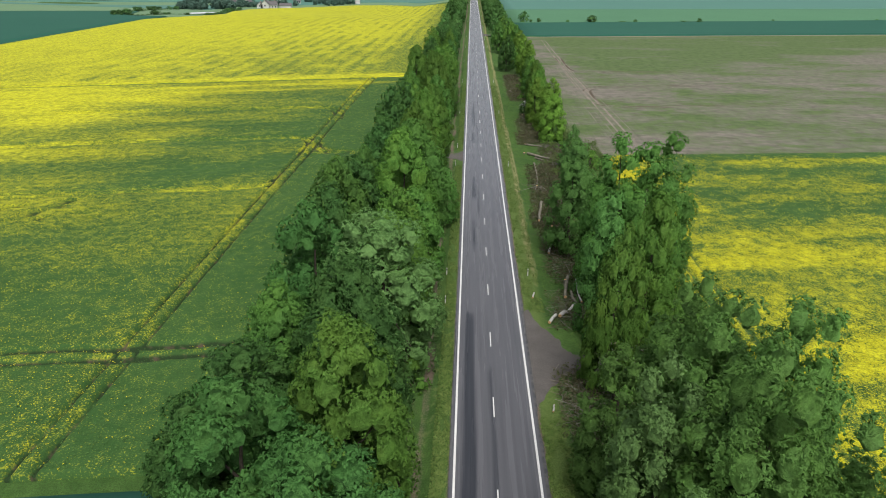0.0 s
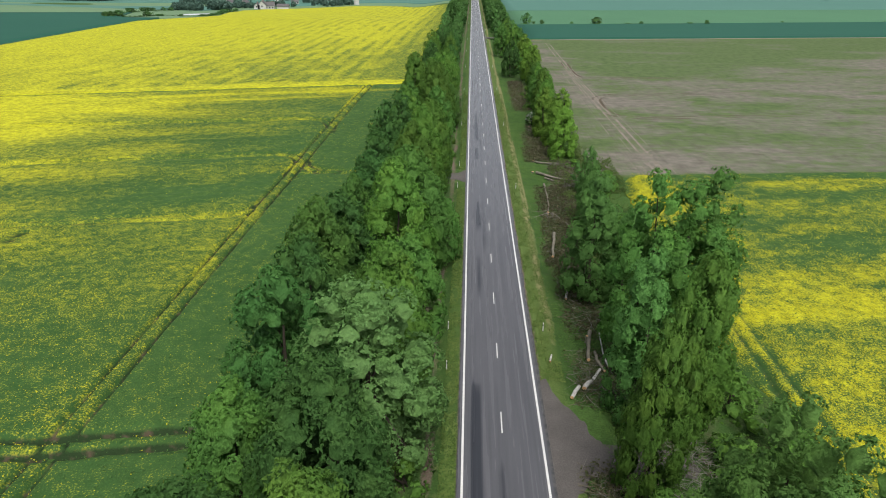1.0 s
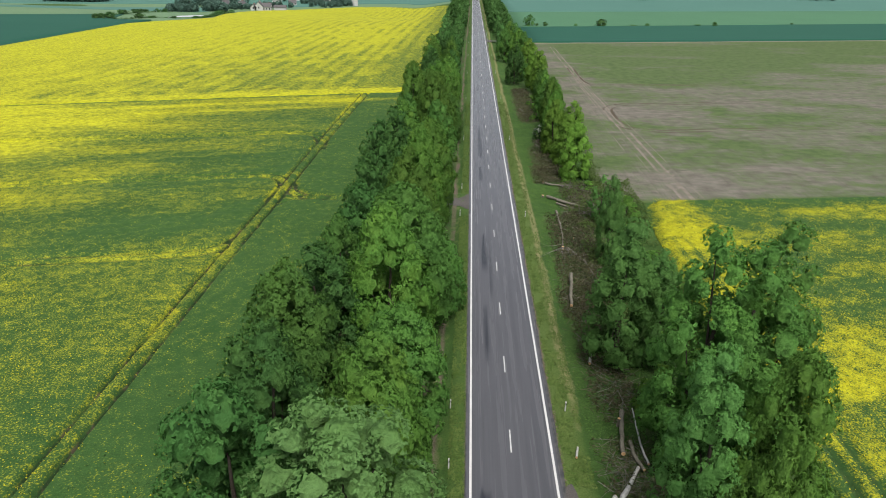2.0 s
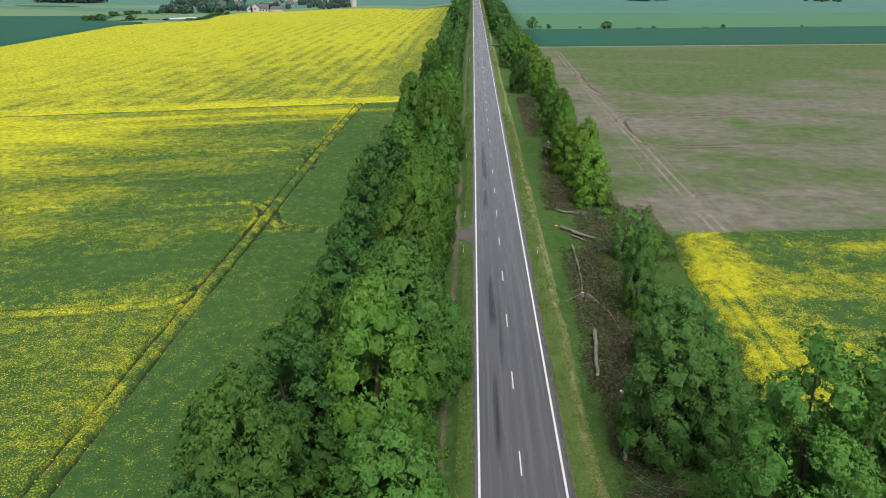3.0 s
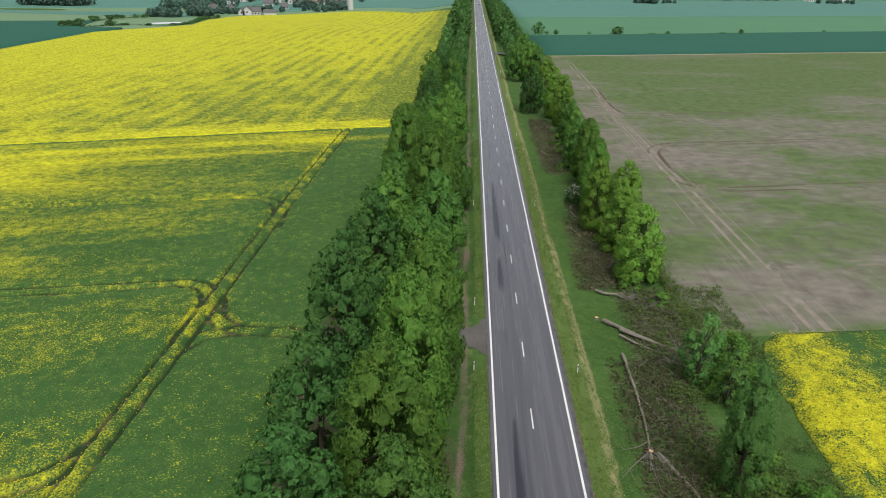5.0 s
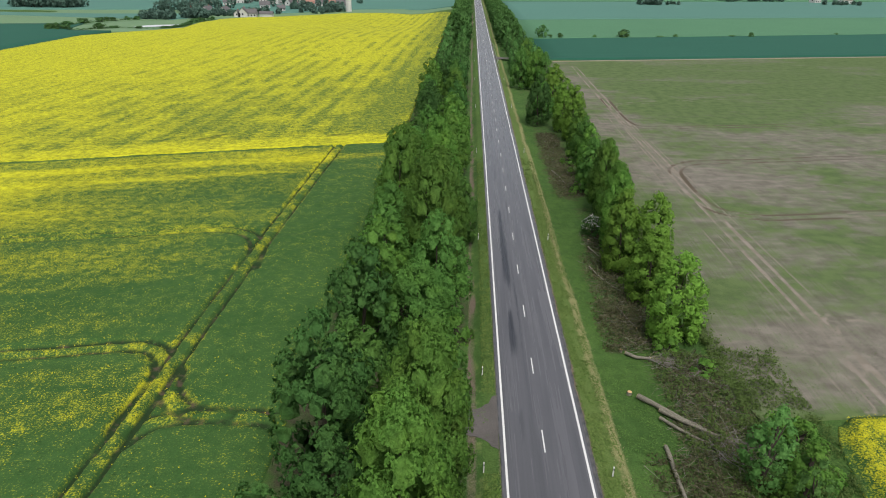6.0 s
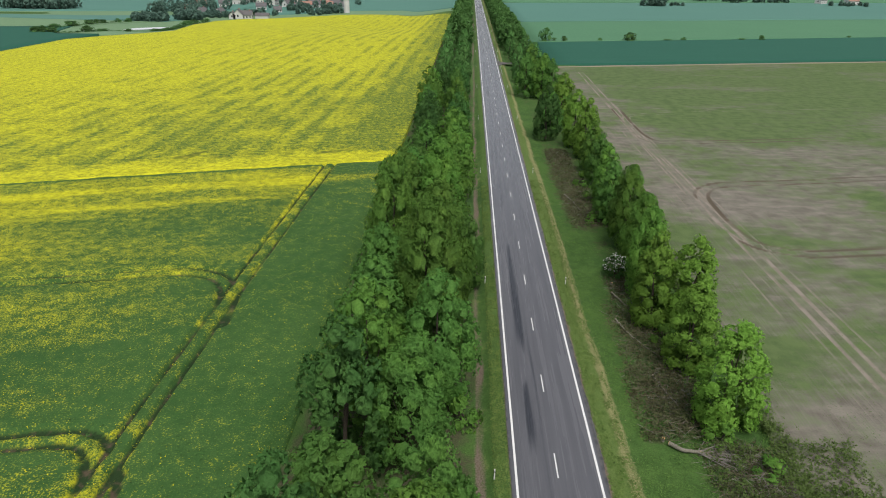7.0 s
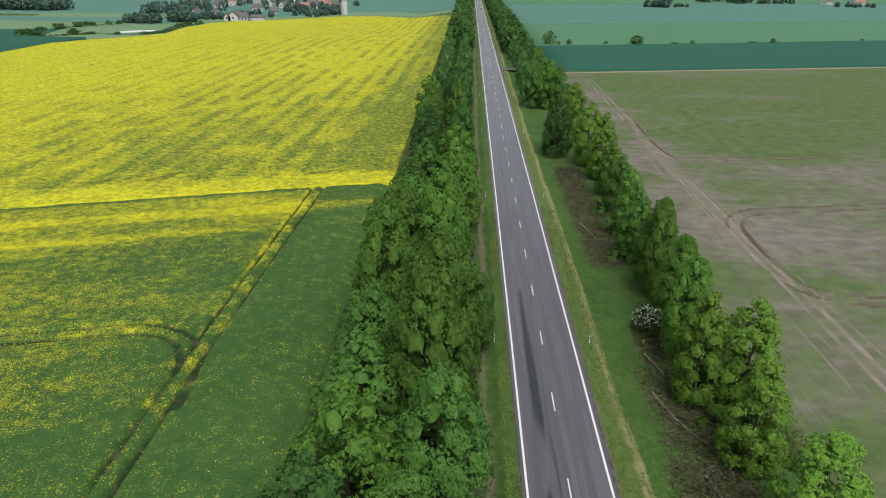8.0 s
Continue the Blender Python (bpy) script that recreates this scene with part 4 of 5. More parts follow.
BACK = [(-17.4, 32, 15.4, 5, "dark"), (-21.6, 34, 12, 3.6, "dark"), (-19.5, 40, 12.8, 4.2, "dark"), (-19.4, 48.6, 14.7, 4.7, "lime"), (-18.2, 57.2, 17.2, 4.7, "dark"), (-17.8, 65, 16.6, 4.4, "dark"),
        (-18.8, 73, 14.6, 4.6, "lime"), (-18.5, 82.5, 14.6, 4.9, "dark"), (-18.8, 94, 14.2, 4.6, "lime"), (-17.6, 103, 14.6, 4.5, "dark"),
        (-18.0, 113, 15.0, 4.7, "dark"), (-18.4, 127.6, 17.2, 5.2, "dark"), (-16.4, 121.5, 11.4, 3.6, "dark"), (-17.6, 136.5, 11.5, 3.8, "lime"), (-18.2, 144.4, 16.0, 4.7, "dark"), (-17.2, 152, 15.2, 4.5, "maple"), (-18, 161, 13.4, 4.5, "lime"),
        (-17.6, 170, 14.2, 4.5, "lime"), (-17.8, 178, 15.8, 4.5, "maple"), (-18.6, 186, 15.4, 4.5, "lime"), (-17.6, 196, 13.2, 4.6, "maple"), (-17.8, 209, 13, 4.6, "lime"), (-18.8, 224, 13, 4.8, "lime"), (-17.2, 238, 13, 4.6, "lime")]
RIGHT_NEAR = [(14.3, 36.4, 20.6, 3.9, "willow"), (9.0, 31.8, 19.0, 3.4, "osier"), (8.6, 39.6, 14.4, 2.9, "willow"), (12.8, 28.2, 20.8, 3.8, "willow"), (17.2, 33.6, 20.4, 3.7, "willow"),
         (19.4, 33.4, 18.4, 3.3, "willow"), (13.3, 41.4, 18.4, 3.6, "willow"), (17.6, 40.4, 15.0, 3.4, "willow"), (9.0, 24.0, 16, 3.6, "osier"), (18, 25.5, 18, 4, "willow"), (19.2, 48, 10, 3.2, "willow"),
         (10.8, 54, 15.6, 3.1, "maple"), (16.5, 62.8, 15.6, 3.5, "maple"), (12.6, 63.8, 18.4, 3.1, "ash"), (15.4, 73.8, 21.8, 4.4, "ashen"), (18.6, 73.4, 20.8, 4.7, "ashen"), (21.4, 76.8, 18.8, 4.1, "ashen"),
         (12.2, 88.6, 17.3, 3.7, "ash"), (16.4, 88, 12.2, 3.4, "ash"), (16.1, 113.6, 13.6, 2.7, "ash"), (15.6, 103.4, 9.8, 2.9, "ash"), (19.4, 100, 8.4, 2.8, "ash"), (17.9, 130.2, 8.2, 2.0, "sapling"), (19.6, 126, 6.0, 1.8, "sapling"), (20.4, 134, 5.2, 1.7, "sapling")]
RIGHT_FAR = [(16.7, 153.6, 11.6, 3.3, "gold"), (16.4, 163, 11.2, 3.3, "gold"), (18.4, 171.6, 12.2, 3.4, "gold"), (14.8, 172.4, 12.2, 3.2, "gold"), (15.8, 180.5, 10.6, 3.0, "maple"), (16.8, 188, 9.8, 3.0, "maple"),
         (16.4, 196, 11.2, 3.2, "maple"), (16.2, 207, 12.2, 3.4, "lime"), (18.4, 202, 10.0, 3.0, "maple"), (17.4, 216, 11.4, 3.3, "maple"), (18.0, 226, 12.2, 3.4, "lime"), (18.2, 236, 12, 3.4, "maple"), (18.8, 247, 13.4, 3.7, "gold"), (17.8, 257, 13.6, 3.8, "gold"),
         (11.6, 265, 14.2, 4.4, "dark"), (13.4, 272, 12, 4.0, "lime"), (17.4, 281, 13.8, 4.2, "gold"), (18.4, 293, 12.5, 4.0, "maple"), (10.4, 321, 16.5, 4.4, "lime"), (15.6, 320, 16.0, 4.4, "maple"), (18.8, 318, 14.5, 4.0, "lime"), (13.0, 333, 16, 4.4, "maple"), (17.6, 334, 14, 4.2, "lime")]
for row in (FRONT_NEAR, FRONT_FAR, BACK, RIGHT_NEAR, RIGHT_FAR):
    for x, y, H, R, kind in row:
        plant(kind, x, y, H, R * ((1.0 if y < 70 else 0.94) if x < 0 else 0.94 if kind == "gold" else 0.98))
SHRUBS_NEAR = ((18.8, 116, 3.2, 2.6), (12.5, 61, 3.2, 2.4), (15, 81, 4.5, 3.2), (19, 96, 4.5, 3.6), (21.5, 90, 4.2, 3.4), (22, 66, 4, 3.4), (24, 60, 4.2, 3.4), (12, 52, 3.4, 2.6), (14, 46, 3.6, 3), (19, 57, 3.4, 3.2), (22.6, 131.5, 3.4, 2.6), (20.6, 128, 3.6, 2.6), (23.6, 135.5, 2.4, 2.2), (21.6, 136.6, 2.2, 2.0), (22.5, 104, 3.2, 2.8), (21.8, 112, 2.6, 2.6), (16, 151, 2.2, 1.8), (18.6, 146.5, 1.8, 1.8), (15.4, 168, 2.6, 2.0))
SHRUBS_FAR = ((15.8, 190, 3.6, 2.4), (14.8, 187, 2.6, 1.8), (15, 207, 3.2, 2.4), (15.5, 217, 3.2, 2.4), (15.2, 227, 3.2, 2.4), (-8.0, 40, 3, 2), (-8.2, 54, 3.5, 2.2), (-8.2, 88, 3.2, 2.2), (-8.2, 98, 3.0, 2.2), (-8.4, 152, 3.2, 2.2), (-8.4, 164, 3.2, 2.0), (-23, 52, 3, 2.2), (-22.6, 88, 3, 2.4), (-22.4, 108, 3, 2.2), (-21, 140, 3, 2.4), (-22, 160, 3, 2.4))
for x, y, H, R in SHRUBS_NEAR + SHRUBS_FAR:
    plant("shrub", x, y, H, R)


def far_cover(name, label, category, spots, seed, leaf="far"):
    """Trees too far off to be told apart, as one mass of small crowns."""
    rng = np.random.default_rng(seed)
    cs, rs, posts = [], [], []
    for x, y, H, R in spots:
        z = float(terrain(x, y))
        c_, r_ = dome_clumps(rng, R, 0.12 * H, H * 0.95, 30)
        cs.append(c_ + np.array([x, y, z]))
        rs.append(r_)
        posts.append(tube_arrays([(x, y, z - 0.5), (x, y, z + H * 0.6)], [0.3, 0.12], 5))
    ob = tagged(new(name), label, category, kind="stuff")
    v, f = leaf_cards(rng, np.concatenate(cs), np.concatenate(rs), 8, 1.5, sides=3, up=0.3, loose=0.25, skin=0.8, out=1.0)
    tri = v.reshape(-1, 3, 3)
    heart = np.repeat(np.array([(x, y, float(terrain(x, y)) + H * 0.35) for x, y, H, R in spots]), 30 * 8, 0)
    round_ = unit(tri.mean(1) - heart + rng.normal(size=heart.shape) * 0.6 + np.array([0, 0, 0.8]))
    wrong = (np.cross(tri[:, 1] - tri[:, 0], tri[:, 2] - tri[:, 0]) * round_).sum(1) < 0
    f[wrong] = f[wrong][:, ::-1]
    crowns = raw("crowns", v, f, LEAVES[leaf], ob, True)
    crowns.data.normals_split_custom_set_from_vertices(np.repeat(round_, 3, 0))
    raw("trunks", *joined(posts), M_BARK, ob)
    return ob


far_row = []
for x0, y0, h0, gap_ in ((-11.2, 247, 13.5, 8.6), (-18, 249, 13, 9.4), (17.6, 346, 11.8, 9.2), (11.0, 352, 11.6, 9.6)):
    y = y0
    while y < 1080:
        spot = (x0 + tree_rng.uniform(-1, 1), y, h0 * tree_rng.uniform(0.86, 1.16), 3.9 * tree_rng.uniform(0.85, 1.15) * (0.9 if x0 > 0 else 1))
        if y < 310:
            plant(tree_rng.choice(("lime", "maple", "dark")), *spot)
        elif y < 440:
            plant("far", *spot)
        else:
            far_row.append(spot)
        y += gap_ * tree_rng.uniform(0.8, 1.2)
far_cover("distant_avenue", "distant rows of green trees lining the road", "trees", far_row, 71)

# field bushes along the far boundary
for x, y, H, R in ((35, 490, 7.5, 4.4), (40, 491.5, 3.6, 2.6), (46, 492, 3, 1.6), (67.6, 498, 1.8, 1.2), (85.4, 501, 4.8, 3.2), (109, 505, 4.2, 4.6), (118.6, 507, 2.2, 1.3), (148.5, 512, 2.6, 1.6), (156.7, 516, 5, 4.2), (169.4, 519, 3, 1.8), (234, 542, 6, 2.4), (330, 571, 5, 3.5)):
    plant("bush", x, y, H * (1.0 if H > 7 else 0.6), R)

# ---- delineator posts ----
def delineator():
    post = tagged(new("delineator_post"), "white roadside delineator post with black band", "post", "delineator posts")
    bm = bmesh.new()
    box(bm, -0.06, 0.06, -0.05, 0.05, -0.2, 1.0)
    top = [v for v in bm.verts if v.co.z > 0.9]
    for v in top:
        v.co.x *= 0.8
        v.co.z += 0.06 if v.co.y > 0 else 0
    part("shaft", bm, M_WHITE, post)
    bm = bmesh.new()
    box(bm, -0.062, 0.062, -0.054, 0.054, 0.68, 0.88)
    band_ = part("band", bm, M_BLACK, post, "black reflector band")
    bm = bmesh.new()
    box(bm, -0.025, 0.025, -0.06, 0.06, 0.72, 0.84)
    part("reflector", bm, M_PAINT, band_)
    return post


post = delineator()
places = [(s * 5.5, 130.2 + 51.3 * n) for n in range(-1, 14) for s in (-1, 1)] + [(-5.4, 144.6), (-5.4, 70.8)]
for n, (x, y) in enumerate(places):
    m = pose(x, y, float(terrain(x, y)), 0, 0, (n * 37) % 11 - 5)
    if n == 0:
        post.matrix_basis = m
    else:
        copy_thing(post, m)


# ---- white-flowering hawthorn ----
def hawthorn(x, y):
    rng = np.random.default_rng(77)
    ob = tagged(new("hawthorn"), "hawthorn bush covered in white blossom by the ditch", "bush")
    cs, rs = dome_clumps(rng, 1.9, 0.4, 3.4, 46)
    v, f = leaf_cards(rng, cs, rs, 46, 0.26)
    raw("foliage", v, f, LEAVES["dark"], ob)
    pick = cs[cs[:, 2] > 1.2]
    v, f = leaf_cards(rng, pick, np.full(len(pick), 0.5), 14, 0.17, lift=0.9, up=0.8)
    raw("blossom", v, f, M_BLOSSOM, ob)
    v, f = joined([tube_arrays([(0, 0, -0.2), (q[0] * 0.4, q[1] * 0.4, 0.9), tuple(q)], [0.08, 0.06, 0.02], 5) for q in cs[:7]])
    raw("stem", v, f, M_BARK, ob, True)
    ob.location = (x, y, float(terrain(x, y)))


hawthorn(13.2, 185.6)


# ---- felled timber and brushwood on the right-hand verge ----
def felled(name, label, line, r0, r1, bark, lift=0.0, tops=0):
    """A lying log: bark and two sawn ends."""
    log = tagged(new(name), label, "log", "felled timber")
    p = np.array([(x, y, float(terrain(x, y)) + lift + 0.16 + r0 * 0.7) for x, y in curved(line, 4)])
    rng = np.random.default_rng(int(abs(p[0, 1]) * 10))
    p[1:-1, :2] += rng.normal(0, 0.035, (len(p) - 2, 2))
    rad = 0.95 * np.linspace(r0, r1, len(p)) * rng.uniform(0.92, 1.08, len(p))
    v, f = tube_arrays(p, rad, 9)
    raw("bark", v, f, bark, log, True)
    for end, nxt in ((0, 1), (-1, -2)):
        d = Vector(p[end] - p[nxt]).normalized()
        bm = bmesh.new()
        bmesh.ops.create_cone(bm, cap_ends=True, segments=9, radius1=rad[end] * 0.97, radius2=rad[end] * 0.9, depth=0.04)
        bm.transform(Matrix.Translation(Vector(p[end]) + d * 0.015) @ d.to_track_quat("Z", "Y").to_matrix().to_4x4())
        part("sawn_end", bm, M_CUT, log, "freshly sawn pale end")
    if tops:
        way = math.atan2(p[-1, 1] - p[-3, 1], p[-1, 0] - p[-3, 0])
        for _ in range(tops):
            p0 = p[-1] + (p[-3] - p[-1]) * rng.uniform(0, 1)
            a, l, r_ = way + rng.normal(0, 0.34), rng.uniform(2.0, 6.5), rng.uniform(0.03, 0.06)
            d = np.array([math.cos(a), math.sin(a), rng.uniform(-0.03, 0.10)])
            bend = np.array([-d[1], d[0], 0]) * rng.normal(0, 0.4)
            mid_, tip = p0 + d * l * 0.5 + bend, p0 + d * l
            twigs = [tube_arrays([p0, mid_, tip], [r_, r_ * 0.7, 0.008], 4)]
            for _ in range(4):
                q = mid_ + (tip - mid_) * rng.uniform(-0.6, 0.9)
                a2, l2 = a + rng.normal(0, 0.7), rng.uniform(0.6, 2.2)
                d2 = np.array([math.cos(a2), math.sin(a2), rng.uniform(-0.02, 0.22)])
                twigs.append(tube_arrays([q, q + d2 * l2 * 0.5, q + d2 * l2], [r_ * 0.45, r_ * 0.3, 0.005], 3))
            raw("branch", *joined(twigs), M_TWIGGREY, log)
    return log


TIMBER = [
    ("felled_log", "thick felled trunk with sawn end in the grass", [(10.5, 142.2), (13.2, 139.4), (16.3, 136.2)], 0.32, 0.12, M_LOGBARK, 0.0, 22),
    ("felled_log", "thick felled trunk with sawn end in the grass", [(12.1, 139.9), (14.6, 137.4), (17.4, 135.3)], 0.24, 0.09, M_LOGBARK, 0.15, 20),
    ("felled_log", "thinner felled trunk beside another", [(11.9, 138.9), (13.8, 136.6), (15.6, 135.0)], 0.2, 0.09, M_LOGBARK, 0.0, 10),
    ("felled_log", "short crooked felled trunk with sawn end", [(11.0, 150.3), (12.2, 149.4), (13.5, 149.2)], 0.24, 0.14, M_LOGBARK, 0.0, 26),
    ("felled_log", "long felled stem lying along the ditch", [(11.3, 134.8), (11.2, 129), (11.0, 124), (10.4, 118.1)], 0.22, 0.08, M_LOGBARK, 0.0, 8),
    ("felled_log", "long felled stem lying along the ditch", [(11.1, 118.7), (12.2, 116), (13.1, 113.1), (13.6, 108.2)], 0.24, 0.07, M_LOGBARK, 0.0, 8),
    ("felled_log", "thin forked felled stem among brushwood", [(11.2, 127.5), (12.1, 125.2), (12.6, 122.8)], 0.12, 0.06, M_LOGBARK),
    ("felled_log", "straight barked trunk lying on brushwood", [(10.3, 109.1), (9.9, 106), (9.5, 103.4), (9.1, 100.2)], 0.28, 0.2, M_LOGBARK, 0.25),
    ("birch_log", "short white birch log near the gravel entrance", [(7.0, 65.9), (8.0, 67.8)], 0.22, 0.2, M_BIRCH),
    ("birch_log", "white birch trunk lying in brushwood", [(8.4, 67.3), (9.6, 69.6), (10.9, 72.0)], 0.24, 0.16, M_BIRCH, 0.1),
]
MORE_TIMBER = [
    ("birch_log", "thin crooked white birch stem", [(11.8, 72.2), (11.7, 75), (12.1, 79.8)], 0.12, 0.06, M_BIRCH, 0.4),
    ("felled_log", "brown trunk with sawn end leaning on brushwood", [(11.0, 79.3), (10.4, 76.5), (9.9, 73.4)], 0.26, 0.2, M_LOGBARK, 0.3),
    ("felled_log", "brown trunk with sawn end leaning on brushwood", [(10.9, 75.2), (10.9, 73.2), (11.3, 71.6)], 0.2, 0.14, M_LOGBARK, 0.2),
    ("birch_log", "short pale birch log", [(9.4, 87.9), (10.4, 92.2)], 0.17, 0.12, M_BIRCH),
    ("felled_log", "long grey felled stem in brown brushwood", [(10.7, 173.3), (11.5, 170.2), (12.6, 167.4), (15.1, 163)], 0.15, 0.05, M_LOGBARK, 0.0, 10),
    ("felled_log", "thin grey felled stem in brown brushwood", [(11.7, 180.4), (12.5, 177.8), (13.9, 173.3), (14.7, 171)], 0.13, 0.05, M_LOGBARK),
    ("felled_log", "thin grey felled stem in brown brushwood", [(12.3, 161.2), (12.7, 159.2), (13.5, 155.8)], 0.16, 0.06, M_LOGBARK),
    ("felled_log", "thin grey felled stem in brown brushwood", [(10.6, 221), (11.6, 217), (12.4, 212)], 0.16, 0.06, M_LOGBARK),
    ("birch_log", "small white birch offcut on the grass", [(5.6, 72.3), (5.9, 73.6)], 0.12, 0.1, M_BIRCH),
    ("birch_log", "small white birch offcut on the grass", [(5.6, 49.6), (5.8, 50.6)], 0.1, 0.09, M_BIRCH),
]
for args in TIMBER + MORE_TIMBER:
    felled(*args)


def stump(x, y, r, h):
    ob = tagged(new("tree_stump"), "freshly cut tree stump with orange sawn top", "stump", "felled timber")
    v, f = tube_arrays([(0, 0, -0.3), (0, 0, 0.1), (0.03, 0.02, h)], [r * 1.35, r * 1.08, r], 11)
    raw("bark", v, f, M_LOGBARK, ob, True)
    bm = bmesh.new()
    bmesh.ops.create_cone(bm, cap_ends=True, segments=11, radius1=r * 0.98, radius2=r * 0.93, depth=0.05, matrix=Matrix.Translation((0.03, 0.02, h)))
    part("sawn_top", bm, M_CUT, ob, "orange sawn wood")
    ob.location = (x, y, float(terrain(x, y)))


for x, y, r, h in ((10.9, 97.0, 0.32, 0.9), (10.4, 77.9, 0.2, 0.9), (9.8, 142.9, 0.32, 0.35), (10.6, 151, 0.25, 0.3), (12.2, 183.2, 0.2, 0.3), (10.4, 118.8, 0.26, 0.5)):
    stump(x, y, r * 0.75, h)


def brushwood(label, x0, x1, y0, y1, twigs, leaves, seed, grey=0.3, high=0.8):
    """A heap of cut branches: stuff nobody could count."""
    rng = np.random.default_rng(seed)
    ob = tagged(new("brushwood_heap"), label, "brushwood", kind="stuff")
    bins = {0: [], 1: []}
    for _ in range(twigs):
        u, w = rng.beta(1.6, 1.6), rng.beta(1.4, 1.4)
        x, y = x0 + (x1 - x0) * u, y0 + (y1 - y0) * w
        hump = high * (1 - (2 * u - 1) ** 2) * (0.35 + 0.65 * float(fbm(np.array(x / 2.5), np.array(y / 2.5), seed, 2)))
        z = float(terrain(x, y)) + rng.uniform(0.02, 1) * hump
        a, l = rng.uniform(0, 2 * math.pi), 0.5 + 3.0 * rng.uniform(0, 1) ** 1.8
        d = np.array([math.cos(a), math.sin(a), rng.normal(0.04, 0.16)])
        side = np.array([-d[1], d[0], 0.2]) * rng.normal(0, 0.14)
        p = np.array([x, y, z])
        r_ = rng.uniform(0.008, 0.024)
        bins[int(rng.uniform() < grey)].append(tube_arrays([p - d * l / 2, p + side, p + d * l / 2], [r_ * 1.3, r_, r_ * 0.4], 3))
    for which, material, name in ((0, M_TWIG, "twigs"), (1, M_TWIGGREY, "bare_branches")):
        if bins[which]:
            raw(name, *joined(bins[which]), material, ob)
    if leaves:
        n = leaves
        u, w = rng.beta(1.5, 1.5, n), rng.beta(1.3, 1.3, n)
        x, y = x0 + (x1 - x0) * u, y0 + (y1 - y0) * w
        z = terrain(x, y) + rng.uniform(0, 1, n) * high * (1 - (2 * u - 1) ** 2) * 0.85
        v, f = leaf_cards(rng, np.column_stack([x, y, z]), np.full(n, 0.24), 3, 0.19, lift=0.8, sides=3)
        raw("withered_leaves", v, f, LEAVES["dry"], ob)
    return ob


HEAPS = ((8.6, 17.0, 150.5, 163, 900, 2200, 0.12, 0.9), (9.6, 17.0, 162, 178, 800, 1800, 0.15, 0.8), (7.6, 15.5, 97, 106, 700, 2000, 0.2, 1.0), (8.4, 16.5, 105, 118, 800, 2200, 0.2, 0.9), (8.8, 17.5, 117, 134, 900, 2400, 0.2, 0.9), (12.5, 21.5, 133, 141, 800, 900, 0.35, 0.8), (13, 20.5, 140, 150.5, 800, 900, 0.35, 0.7))
MORE_HEAPS = ((6.2, 11.2, 46.5, 57, 650, 700, 0.25, 1.3), (7.2, 13.0, 64.5, 76, 420, 500, 0.5, 0.8), (8.2, 14.0, 78, 90, 380, 700, 0.4, 0.7), (8.4, 14.5, 88, 97.5, 450, 1200, 0.2, 0.8), (9.4, 16, 204, 222, 700, 1500, 0.1, 0.8), (9.4, 16, 220, 240, 600, 1300, 0.1, 0.8), (9.6, 15.5, 238, 255, 500, 1000, 0.1, 0.8), (10.5, 18.5, 52, 60, 320, 100, 0.9, 3.2), (11, 16, 178, 186, 260, 500, 0.3, 0.6))
for n, (x0, x1, y0, y1, tw, lv, grey, high) in enumerate(HEAPS + MORE_HEAPS):
    brushwood("heap of cut brown branches and withered leaves", x0, x1, y0, y1, int(tw * 0.85), int(lv * 0.6), 200 + n, grey, high)

# ---- plants that roughen the fields and verges ----
def sprinkle(name, label, category, x, y, z, material, size, seed, per=1, rad=0.12, lift=1.0, narrow=1.0):
    rng = np.random.default_rng(seed)
    v, f = leaf_cards(rng, np.column_stack([x, y, z]), np.full(len(x), rad), per, size, lift=lift, sides=3, up=1.3, loose=0.5, narrow=narrow)
    return tagged(raw(name, v, f, material), label, category, kind="stuff")


rng = np.random.default_rng(9)
n = 330000
x = -24 - 66 * rng.uniform(0, 1, n) ** 1.25
y = 38 + 195 * rng.uniform(0, 1, n) ** 1.3
b_, rut_ = left_bloom(x, y)
keep = (y < left_split(x) - 1) & (y > 39) & (rut_ < 0.4)
flower = keep & (rng.uniform(0, 1, n) < b_ * 0.85 * np.where(x > -37, 0.6, 1.0) + 0.004)
leafy = keep & ~flower & (rng.uniform(0, 1, n) < 0.10)
z = terrain(x, y) + 0.85 + rng.uniform(-0.02, 0.22, n)
sprinkle("rapeseed_flowers", "scattered yellow rapeseed flower heads", "crop plants", x[flower], y[flower], z[flower], M_FLOWER, 0.105, 1)
sprinkle("rapeseed_leaves", "green rapeseed plants above the canopy", "crop plants", x[leafy], y[leafy], z[leafy], M_STEM, 0.15, 2)
n = 260000
x = 19.5 + 64 * rng.uniform(0, 1, n) ** 1.2
y = 36 + 104 * rng.uniform(0, 1, n)
b_, rut_ = right_bloom(x, y)
keep = (y < right_split(x) - 0.6) & (rut_ < 0.4) & (x > right_edge(y) + 0.5)
flower = keep & (rng.uniform(0, 1, n) < b_ * 0.95)
leafy = keep & ~flower & (rng.uniform(0, 1, n) < 0.12)
z = terrain(x, y) + 0.9 + rng.uniform(-0.02, 0.22, n)
sprinkle("rapeseed_flowers", "dense yellow rapeseed flower heads", "crop plants", x[flower], y[flower], z[flower], M_FLOWER, 0.105, 3)
sprinkle("rapeseed_leaves", "green rapeseed plants above the canopy", "crop plants", x[leafy], y[leafy], z[leafy], M_STEM, 0.16, 4)
M_GRASS = speckled("grass_blade", (0.056, 0.118, 0.024), (0.104, 0.184, 0.042), 3, 0.3, bump=0.1)
